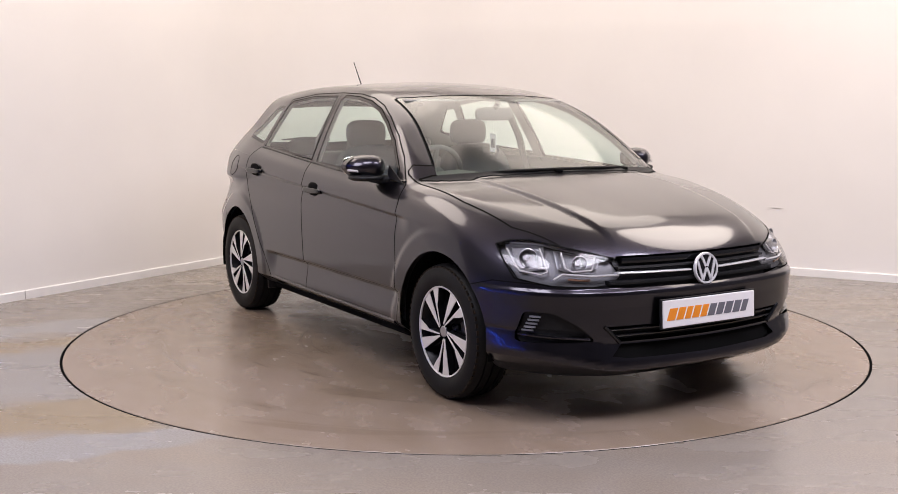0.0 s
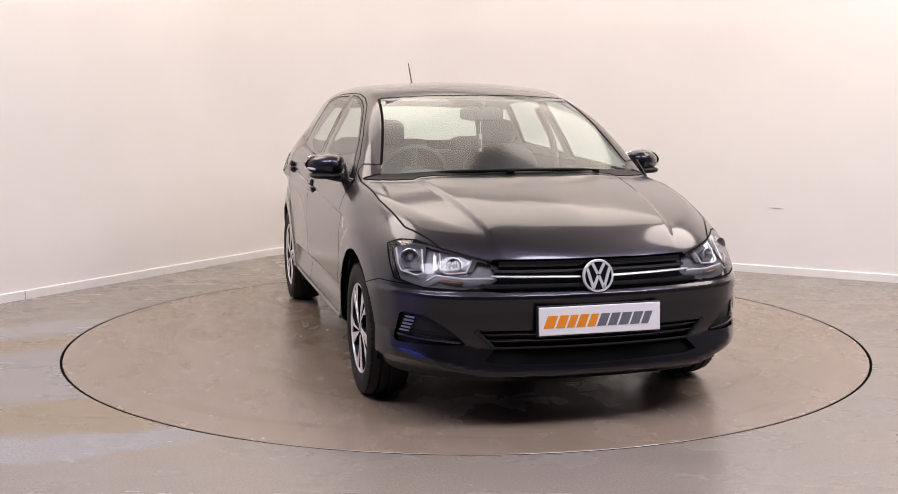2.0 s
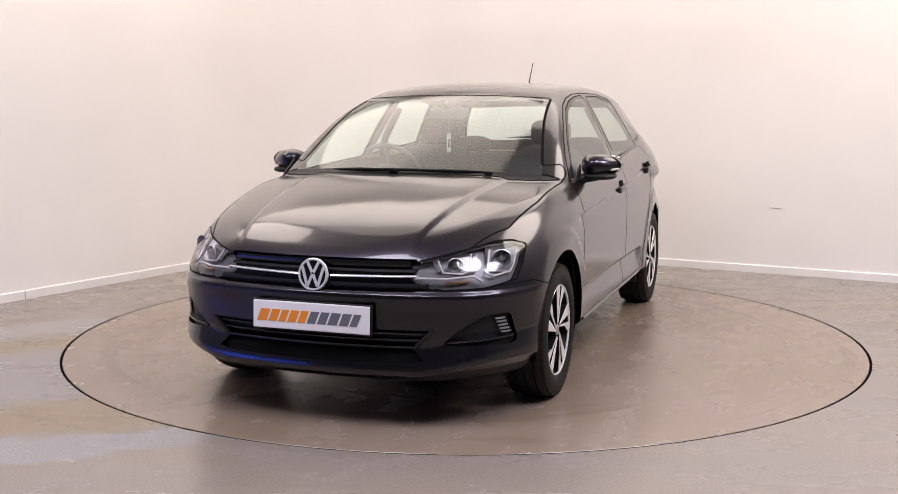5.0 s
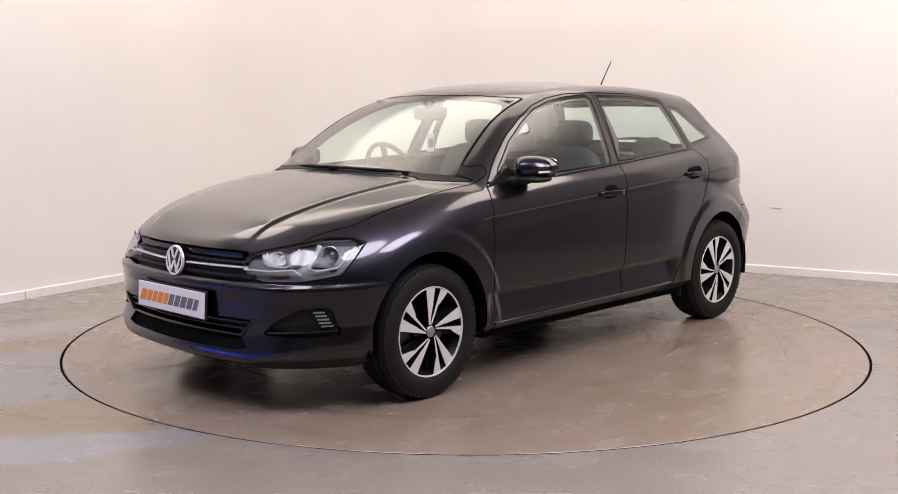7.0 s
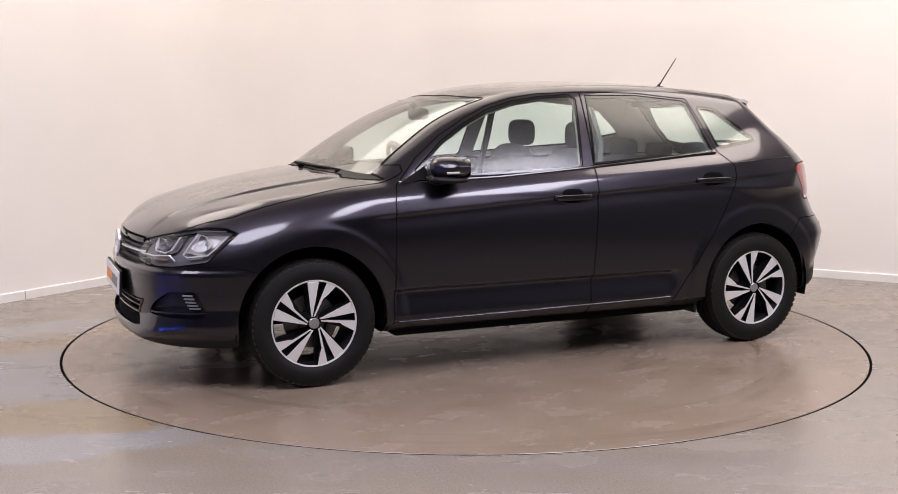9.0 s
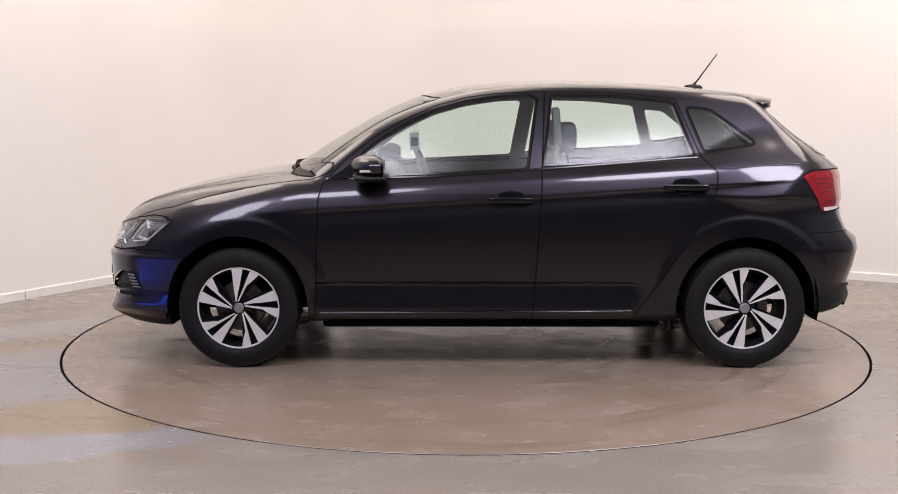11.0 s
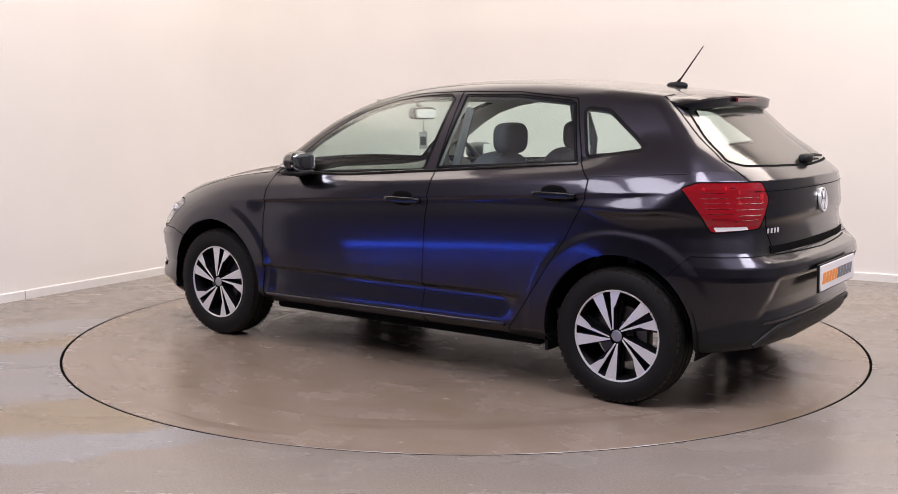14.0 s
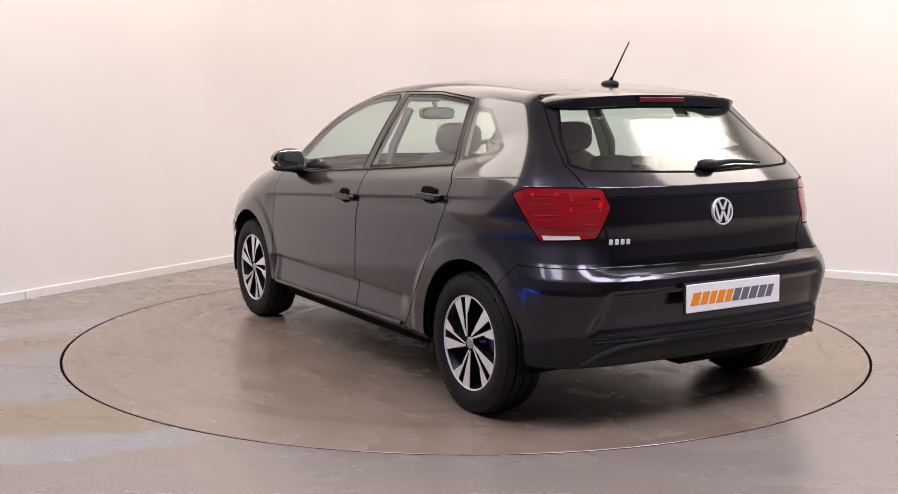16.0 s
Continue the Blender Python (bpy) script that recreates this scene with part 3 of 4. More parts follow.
cut([(-.01, .20), (.90, .20), (.90, .30), (.80, .385), (.72, .418), (.5, .405), (-.01, .385)], Y, Z, VALANCE, lambda c, n: c.x < -1.56)
# screens, roof, bonnet, bumpers and tailgate
fore = lambda c, n: c.x > .1 and n.x > .33 and c.z > .9
aft = lambda c, n: c.x < -1.3 and n.x < -.25
cut([(-.01, .90), (.78, .90), (.78, .955), (.68, .985), (.3, 1.009), (-.01, 1.012)], Y, Z, FRIT, fore)
cut(rounded([(-.03, 1.0), (.668, .975), (.535, 1.356), (.28, 1.370), (-.03, 1.374)], .02), Y, Z, SCREEN, lambda c, n: c.x > .1 and n.x > .13 and c.z > .985)
cut(rounded([(-.03, 1.045), (.56, 1.060), (.625, 1.085), (.575, 1.17), (.50, 1.335), (-.03, 1.345)], .02), Y, Z, BACKGLASS, aft)
cut([(-.01, .672), (.50, .68), (.565, .80), (.60, .95), (.64, 1.06), (.53, 1.36), (-.01, 1.42)], Y, Z, HATCH, aft)
cut([(.50, -.01), (.44, .30), (.33, .50), (.22, .545), (-.1, .560), (-1.0, .545), (-1.30, .515), (-1.46, .30), (-1.50, -.01)], X, Y, ROOF, lambda c, n: c.z > 1.2 and n.z > .3)
cut([(2.05, -.01), (2.035, .25), (1.99, .43), (1.86, .60), (1.62, .705), (1.3, .745), (.92, .755), (.80, .755), (.80, -.01)], X, Y, BONNET, lambda c, n: c.x > .8 and n.z > .45 and .68 < c.z < 1.03)
cut([(1.40, .1), (2.2, .1), (2.2, .74), (1.9, .66), (1.60, .595), (1.45, .595)], X, Z, FBUMPER, lambda c, n: True)
cut([(-1.45, .1), (-1.47, .56), (-1.60, .685), (-2.1, .685), (-2.1, .1)], X, Z, RBUMPER, lambda c, n: True)
cut([(-.95, .1), (.95, .1), (.95, .272), (-.95, .272)], X, Z, SILL, lambda c, n: True)
L_N = body.verts.layers.float_vector.new("n")
skin_points = np.array([v.co for v in body.verts])
on_skin = onto_skin(skin_points.copy(), 3)
on_skin[:, 1] = np.where(skin_points[:, 1] == 0, 0, on_skin[:, 1])
skin_normals = slope(on_skin)
for v, p, g in zip(body.verts, on_skin, skin_normals):
    v.co = p
    v[L_N] = Vector(g).normalized()


def panel(name, groups, material, both, parent=None, label="", inset=0.0, mirrored=False, heights=(0, 9), span=(-9, 9)):
    """A body panel of the faces in some groups: whole (left and right joined), or one side only. Keeps the body's own normals."""
    pos, nor, faces, index = [], [], [], {}

    def add(v, sgn):
        key = (v.index, sgn if abs(v.co.y) > 1e-4 else 1)
        if key not in index:
            index[key] = len(pos)
            n = v[L_N]
            q = v.co - n * inset
            pos.append((q.x, q.y * sgn, q.z))
            nor.append((n.x, n.y * sgn, n.z))
        return index[key]
    body.verts.index_update()
    for f in body.faces:
        if f[L_GRP] not in groups:
            continue
        c = f.calc_center_median()
        if heights[0] <= c.z <= heights[1] and span[0] <= c.x <= span[1]:
            for sgn in ((1, -1) if both else (-1,) if mirrored else (1,)):
                ids = [add(v, sgn) for v in f.verts]
                if len(set(ids)) > 2:
                    faces.append(ids if sgn > 0 else ids[::-1])
    me = bpy.data.meshes.new(name)
    me.from_pydata(pos, [], faces)
    me.polygons.foreach_set("use_smooth", [True] * len(me.polygons))
    me.normals_split_custom_set_from_vertices(nor)
    me.materials.append(material)
    ob = new(name, me)
    ob.parent = parent or car
    return tagged(ob, label)


def seams(name, pairs, width, parent=None, mirrored=False, material=None):
    """A dark rubber bead along each unbroken joint between the given groups of panels."""
    chosen = [e for e in body.edges if len(e.link_faces) == 2 and tuple(sorted(f[L_GRP] for f in e.link_faces)) in pairs and e.calc_length() > 1e-5]
    left = set(chosen)
    sgn = -1 if mirrored else 1
    while left:
        chain, queue = [], [left.pop()]
        while queue:
            e = queue.pop()
            chain.append(e)
            for v in e.verts:
                for o in v.link_edges:
                    if o in left:
                        left.discard(o)
                        queue.append(o)
        if sum(e.calc_length() for e in chain) < 0.06:
            continue
        bm = bmesh.new()
        for e in chain:
            p, q = e.verts[0].co, e.verts[1].co
            n = (e.verts[0][L_N] + e.verts[1][L_N]).normalized()
            d = (q - p).normalized()
            t = d.cross(n).normalized() * width / 2
            vs = [bm.verts.new((w.x, w.y * sgn, w.z)) for w in (p + t + n * .0004, p - t + n * .0004, q - t + n * .0004, q + t + n * .0004, p - n * .006, q - n * .006)]
            for ids in ((0, 1, 2, 3), (0, 4, 1), (3, 2, 5), (0, 3, 5, 4), (1, 4, 5, 2)):
                bm.faces.new([vs[i] for i in ids])
        part(name, bm, material or M_SEAL, parent or car, "", False)


panel("bonnet", (BONNET,), M_PAINT, True)
panel("front_bumper", (FBUMPER,), M_PAINT, True)
panel("rear_bumper", (RBUMPER,), M_PAINT, True)
tailgate = panel("tailgate", (HATCH,), M_PAINT, True)
panel("roof", (ROOF,), M_PAINT, True)
panel("windscreen", (SCREEN,), M_GLASS, True, label="green-tinted windscreen")
panel("rear_window", (BACKGLASS,), M_GLASS, True, tailgate, "green-tinted rear window")
grille = panel("grille", (GRILLE,), M_BLACK, True, inset=0.03, label="black front grille")
lower_grille = panel("lower_grille", (LOWGRILLE,), M_BLACK, True, inset=0.03, label="black lower air intake")
panel("intake_mesh", (LOWMESH,), M_SEAL, True, lower_grille, "black mesh of the lower intake", inset=0.02)
panel("valance", (VALANCE,), M_BLACK, True, label="black plastic lower rear bumper")
panel("headliner", (ROOF,), M_LINING, True, inset=0.025, label="pale grey roof lining")
panel("bonnet_lining", (BONNET,), M_BLACK, True, inset=0.03, label="black underside of the bonnet")
panel("cowl", (FRIT,), M_BLACK, True, label="black scuttle panel under the windscreen")
doors, headlights, tail_lights = {}, [], []
for side_name, mir in (("left", False), ("right", True)):
    fd = panel("front_door", (FDOOR,), M_PAINT, False, mirrored=mir)
    rd = panel("rear_door", (RDOOR,), M_PAINT, False, mirrored=mir)
    doors[mir] = (fd, rd)
    panel("window", (FGLASS,), M_SIDEGLASS, False, fd, "green-tinted side window", mirrored=mir)
    panel("window", (RGLASS,), M_SIDEGLASS, False, rd, "green-tinted side window", mirrored=mir)
    panel("quarter_window", (QGLASS,), M_SIDEGLASS, False, mirrored=mir, label="small green-tinted fixed window")
    panel("bumper_skirt", (LOWSLOT,), M_BLACK, False, mirrored=mir, label="black skirt under the front bumper")
    panel("window_trim", (TRIM,), M_GLOSSBLACK, False, mirrored=mir, label="black window surround")
    panel("fog_lamp_recess", (FOG,), M_BLACK, False, mirrored=mir, inset=0.02, label="black plastic recess in the bumper")
    lamp = panel("headlight", (HEADLAMP,), M_CLEAR, False, mirrored=mir, label="clear headlight lens")
    headlights.append(lamp)
    panel("housing", (HEADLAMP,), M_HOUSING, False, lamp, "dark grey lamp housing", mirrored=mir, inset=0.038)
    rear_lamp = panel("tail_light", (TAILLAMP,), M_RED, False, mirrored=mir, label="glossy red tail light")
    tail_lights.append(rear_lamp)
    panel("reversing_light", (REVERSE,), M_WHITELENS, False, rear_lamp, "milky white reversing light", mirrored=mir)
    panel("door_card", (FDOOR,), M_CABIN, False, fd, "dark plastic inner door panel", mirrored=mir, inset=0.05, heights=(0, 1.0))
    panel("door_card", (RDOOR,), M_CABIN, False, rd, "dark plastic inner door panel", mirrored=mir, inset=0.05, heights=(0, 1.0))
    panel("pillar_lining", (BODY, TRIM, FDOOR, RDOOR), M_LINING, False, None, "pale grey pillar lining", mirrored=mir, inset=0.02, heights=(1.0, 1.39))
    panel("front_wing", (BODY,), M_PAINT, False, mirrored=mir, span=(.2, 9))
    panel("rear_quarter", (BODY,), M_PAINT, False, mirrored=mir, span=(-9, .2))
    panel("inner_wing", (BODY,), M_BLACK, False, mirrored=mir, inset=0.03, heights=(0, 1.0), span=(.2, 9), label="black inner wing")
    panel("inner_quarter", (BODY,), M_BLACK, False, mirrored=mir, inset=0.03, heights=(0, 1.0), span=(-9, .2), label="black inner quarter panel")
    panel("sill", (SILL,), M_BLACK, False, mirrored=mir, label="black plastic sill")
    for name, pair, width in (("door_seal", (BODY, FDOOR), .007), ("door_seal", (BODY, RDOOR), .007), ("door_seal", (FDOOR, RDOOR), .008), ("roof_seal", (FDOOR, ROOF), .006),
                              ("roof_seal", (RDOOR, ROOF), .006), ("window_seal", (FDOOR, TRIM), .006), ("window_seal", (RDOOR, TRIM), .006), ("bonnet_gap", (BODY, BONNET), .008),
                              ("bonnet_gap", (BONNET, FBUMPER), .008), ("bumper_gap", (BODY, FBUMPER), .005), ("bumper_gap", (BODY, RBUMPER), .005), ("tailgate_seal", (RBUMPER, HATCH), .008),
                              ("tailgate_seal", (BODY, HATCH), .008), ("lamp_seal", (HEADLAMP, FBUMPER), .007), ("lamp_seal", (HEADLAMP, BONNET), .008), ("lamp_seal", (BODY, HEADLAMP), .007),
                              ("lamp_seal", (BODY, TAILLAMP), .006), ("lamp_seal", (TAILLAMP, HATCH), .006), ("lamp_seal", (HATCH, REVERSE), .006), ("screen_seal", (SCREEN, ROOF), .014),
                              ("screen_seal", (BODY, SCREEN), .014), ("screen_seal", (BACKGLASS, HATCH), .014), ("screen_seal", (FRIT, BONNET), .012), ("screen_seal", (BACKGLASS, ROOF), .014)):
        seams(name, (tuple(sorted(pair)),), width, mirrored=mir)

from mathutils.bvhtree import BVHTree
skin = BVHTree.FromBMesh(body)


def nose(y, z):
    return skin.ray_cast(Vector((3, abs(y), z)), Vector((-1, 0, 0)))[0].x


def tail(y, z):
    return skin.ray_cast(Vector((-3, abs(y), z)), Vector((1, 0, 0)))[0].x


def flank_y(x, z):
    return skin.ray_cast(Vector((x, 2, z)), Vector((0, -1, 0)))[0].y


def lamp_point(h, z, u, depth):
    """A point behind the lens of a lamp, at h along the slanting axis u."""
    n = Vector((-u[1], u[0], 0)) if u[1] < 0 else Vector((u[1], -u[0], 0))
    n = n if n.y > 0 else -n
    got = skin.ray_cast(Vector(u) * h + Vector((0, 0, z)) + n * 4, -n)[0]
    return got - n * depth

# ---- wheels and underside ----


def superball(bm, c, r, e1=0.6, e2=0.6, m=Matrix.Identity(4), nu=20, nv=12):
    """A rounded block: half sizes r, exponents below 1 square it off."""
    pw = lambda v, e: math.copysign(abs(v) ** e, v)
    rows = []
    for i in range(nv + 1):
        a = -math.pi / 2 + math.pi * i / nv
        rows.append([bm.verts.new(m @ (Vector(c) + Vector((r[0] * pw(math.cos(a), e1) * pw(math.cos(2 * math.pi * j / nu), e2), r[1] * pw(math.cos(a), e1) * pw(math.sin(2 * math.pi * j / nu), e2), r[2] * pw(math.sin(a), e1))))) for j in range(nu)])
    for a, b in zip(rows, rows[1:]):
        for j in range(nu):
            bm.faces.new((a[j], a[(j + 1) % nu], b[(j + 1) % nu], b[j]))
    bmesh.ops.remove_doubles(bm, verts=bm.verts, dist=1e-5)
    return bm


def make_wheel():
    """A wheel whose axis is y, outer face towards +y, hub at the origin."""
    turn = pose(0, 0, 0, -90, 0, 0)
    w = new("wheel")
    bm = bmesh.new()
    prof = [(.198, -.085), (.215, -.093), (.262, -.096), (.290, -.088), (.303, -.072), (.308, -.05), (.308, -.046), (.301, -.045), (.301, -.038), (.308, -.037), (.309, -.003), (.302, -.002), (.302, .006), (.309, .007), (.308, .040), (.301, .041), (.301, .048), (.308, .049), (.303, .072), (.290, .088), (.284, .0905), (.262, .096), (.250, .0975), (.232, .096), (.214, .089), (.204, .082)]
    lathe(bm, prof, 72, turn)
    tyre = part("tyre", bm, M_RUBBER, w, "black road tyre with dusty shoulders")
    bm = bmesh.new()
    for i in range(60):   # shoulder tread blocks
        a = 360 * i / 60
        for s in (-1, 1):
            box(bm, 0.2935, s * 0.081, 0, 0.008, 0.016, 0.020, pose(0, 0, 0, 0, a, 0))
    part("tread", bm, M_TREAD, tyre, kind="stuff", smooth=False)
    bm = bmesh.new()
    lathe(bm, [(.205, .086), (.2085, .083), (.205, .074), (.190, .060), (.180, .0), (.180, -.07), (.204, -.085)], 72, turn)
    rim = part("rim", bm, M_RIMBLACK, w, "black inner rim")
    bm = bmesh.new()
    lathe(bm, [(.199, .080), (.200, .0855), (.206, .0875), (.2085, .083), (.205, .076)], 72, turn)
    part("rim_edge", bm, M_ALLOY, rim, "bright machined rim edge")
    k = 0.0009
    left = [(-30, 23), (-25, 29), (-44, 88), (-47, 104), (-80, 212), (-134, 178)]
    right = [(-22, 31), (-15, 31), (-17, 138), (-5, 160), (18, 226), (-38, 224)]
    for n in range(5):
        for shape in (left, right):
            bm = bmesh.new()
            spin = pose(0, 0, 0, 0, 72 * n, 0)
            pts = [(-x * k, y * k) for x, y in shape]
            prism(bm, pts, (0, 0.050, 0), (-1, 0, 0), (0, 0, 1), 0.032, 0.98)
            bm.transform(spin @ Matrix.Diagonal((-1, 1, 1, 1)))
            part("spoke", bm, M_RIMBLACK, rim, "black-sided spoke", False)
            bm = bmesh.new()
            prism(bm, pts, (0, 0.0815, 0), (-1, 0, 0), (0, 0, 1), 0.0025, 0.95)
            bm.transform(spin @ Matrix.Diagonal((-1, 1, 1, 1)))
            part("spoke_face", bm, M_ALLOY, rim, "bright machined spoke face", False)
        bm = bmesh.new()   # dark web behind each pair
        prism(bm, [(-x * k, y * k) for x, y in ((-40, 20), (-10, 38), (24, 222), (-140, 172))], (0, 0.020, 0), (-1, 0, 0), (0, 0, 1), 0.022)
        bm.transform(pose(0, 0, 0, 0, 72 * n, 0) @ Matrix.Diagonal((-1, 1, 1, 1)))
        part("spoke_web", bm, M_RIMBLACK, rim, "gloss black spoke pocket", False)
    bm = bmesh.new()
    lathe(bm, [(0, .080), (.024, .079), (.029, .074), (.031, .05), (.062, .035), (.062, .0), (0, .0)], 32, turn)
    part("hub", bm, M_GLOSSBLACK, rim, "black hub")
    bm = bmesh.new()
    lathe(bm, [(0, .083), (.023, .082), (.026, .079), (.026, .074), (0, .074)], 32, turn)
    part("centre_cap", bm, M_REFLECTOR, rim, "silver centre cap")
    bm = bmesh.new()
    lathe(bm, [(.06, .012), (.128, .012), (.128, -.008), (.06, -.008)], 48, turn)
    part("brake_disc", bm, M_STEEL, w, "grey brake disc")
    bm = bmesh.new()
    box(bm, -0.10, 0.0, 0.02, 0.055, 0.07, 0.14, None, 0.012)
    part("brake_caliper", bm, M_STEEL, w, "grey brake caliper")
    return w


def place_wheels():
    first = make_wheel()
    first.parent = car
    first.matrix_basis = pose(AXLE, 0.757, WHEEL_R - 0.002, 0, -28, 0)
    for x, side_y, ry, rz in ((-AXLE, .757, 0, 0), (AXLE, -.757, 15, 180), (-AXLE, -.757, 40, 180)):
        copy_thing(first, pose(x, side_y, WHEEL_R - 0.002, 0, 0, rz) @ pose(0, 0, 0, 0, ry, 0))


place_wheels()

for hub in (AXLE, -AXLE):
    for sgn in (1, -1):
        bm = bmesh.new()
        turn = pose(hub, 0, 0.318, -90 if sgn > 0 else 90, 0, 0)
        lathe(bm, [(.371, .835), (.375, .80), (.372, .50), (.0, .50)], 40, turn, -12 - 0 if sgn < 0 else 168 - 0, 192 if sgn < 0 else 372)
        for v in bm.verts:
            v.co.y = sgn * min(abs(v.co.y), flank_y(hub, 0.72) - 0.004)
        part("wheel_arch_liner", bm, M_SEAL, car, "black wheel arch liner")
bm = bmesh.new()
box(bm, 0, 0, 0.245, 1.72, 1.56, 0.10, None, 0.02)
box(bm, 1.72, 0, 0.265, 0.28, 1.25, 0.10, None, 0.02)
box(bm, -1.68, 0, 0.33, 0.28, 1.20, 0.10, None, 0.02)
box(bm, AXLE, 0, 0.30, 0.80, 0.98, 0.12, None, 0.02)
box(bm, -AXLE, 0, 0.32, 0.80, 0.98, 0.12, None, 0.02)
box(bm, -1.72, -0.1, 0.285, 0.22, 0.50, 0.12, None, 0.05)
part("underbody", bm, M_SEAL, car, "black underbody", False)
for sgn in (1, -1):
    bm = bmesh.new()
    box(bm, -0.90, sgn * 0.72, 0.225, 0.02, 0.18, 0.08, None, 0.006)
    part("mud_flap", bm, M_BLACK, car)
    # added tube that catches light, in place of the highlight on the sill edge
    bm = bmesh.new()
    tube(bm, [(0.86, sgn * 0.858, 0.282), (0.2, sgn * 0.860, 0.286), (-0.4, sgn * 0.860, 0.290), (-0.70, sgn * 0.859, 0.294)], 0.009, 10)
    part("sill_highlight", bm, M_PAINT, car, "paint-coloured tube added for the highlight on the sill edge")

# ---- front and rear details ----


def bar_on(fn, y0, y1, z0, z1, height, depth, proud, steps=14, axis=1):
    """A bar that follows the body across y, from (y0, z0) to (y1, z1)."""
    bm = bmesh.new()
    rows = []
    for i in range(steps + 1):
        t = i / steps
        y, z = y0 + (y1 - y0) * t, z0 + (z1 - z0) * t
        x = fn(y, z)
        o = axis
        rows.append([bm.verts.new((x + o * a, y, z + b)) for a, b in ((proud, height / 2), (proud + 0.002, 0), (proud, -height / 2), (proud - depth, -height / 2), (proud - depth, height / 2))])
    for a, b in zip(rows, rows[1:]):
        for k in range(5):
            bm.faces.new((a[k], a[(k + 1) % 5], b[(k + 1) % 5], b[k]))
    bm.faces.new(rows[0]), bm.faces.new(rows[-1][::-1])
    return bm


part("grille_slat", bar_on(nose, -.40, .40, .683, .683, .022, .03, -.006), M_GLOSSBLACK, grille, "gloss black grille bar")
part("grille_slat", bar_on(nose, -.42, .42, .655, .655, .010, .02, -.014), M_BLACK, grille)
part("grille_slat", bar_on(nose, -.47, .47, .596, .596, .016, .03, -.010), M_BLACK, grille, "black grille bar")
for sgn in (1, -1):
    part("chrome_strip", bar_on(nose, sgn * .07, sgn * .435, .630, .636, .007, .02, -.003), M_CHROME, grille, "thin chrome strip")
for z, w in ((.404, .475), (.378, .455), (.345, .43)):
    part("slat", bar_on(nose, -w, w, z, z, .008, .02, -.008), M_GLOSSBLACK, lower_grille, "gloss black intake bar")
bm = bmesh.new()
for x, w in ((1.90, .78), (1.80, 1.16), (1.70, 1.36)):
    box(bm, x, 0, .44, .10, w, .44, None, .01)
part("crash_beam", bm, M_SEAL, car, "black structure behind the front bumper", False)
for sgn in (1, -1):   # black frame down the slanting ends of the intake
    bm = bmesh.new()
    tube(bm, [(nose(y, z) - .002, sgn * y, z) for y, z in ((.505, .422), (.47, .388), (.432, .350))], .009, 8)
    part("intake_frame", bm, M_GLOSSBLACK, lower_grille, "gloss black frame end")


def emblem(name, at, axis, r, parent, tilt=0.0):
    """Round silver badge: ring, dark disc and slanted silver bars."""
    m = Matrix.Translation(at) @ pose(0, 0, 0, 0, (90 if axis > 0 else -90) + tilt, 0)
    bm = bmesh.new()
    lathe(bm, [(0, .0), (r * .93, .0), (r * .93, .006), (0, .008)], 40, m)
    base = part(name, bm, M_GLOSSBLACK, parent, "round silver and black badge")
    bm = bmesh.new()
    lathe(bm, [(r * .84, .005), (r * .86, .011), (r * .96, .011), (r, .006), (r, .0)], 48, m)
    part("ring", bm, M_CHROME, base, "silver ring")
    for pts in (((-.40, .80), (-.05, .12)), ((.40, .80), (.05, .12)), ((-.72, .48), (-.34, -.74)), ((.72, .48), (.34, -.74)), ((-.34, -.74), (-.02, .02)), ((.34, -.74), (.02, .02))):
        bm = bmesh.new()
        (a, b), (c, d) = pts
        t = Vector((-(d - b), c - a)).normalized() * 0.085
        quad = [(a + t.x, b + t.y), (a - t.x, b - t.y), (c - t.x, d - t.y), (c + t.x, d + t.y)]
        up = -1 if axis > 0 else 1
        lo = [bm.verts.new((up * q * r, p * r, .004)) for p, q in quad]
        hi = [bm.verts.new((up * q * r, p * r, .011)) for p, q in quad]
        bm.faces.new(hi)
        for k in range(4):
            bm.faces.new((lo[k], lo[(k + 1) % 4], hi[(k + 1) % 4], hi[k]))
        bm.transform(m)
        part("badge_bar", bm, M_CHROME, base, "", False)
    return base


emblem("badge", (nose(0, .632) + .004, 0, .632), 1, .068, car, -6)
emblem("badge", (tail(0, .885) - .002, 0, .885), -1, .058, tailgate, 6)


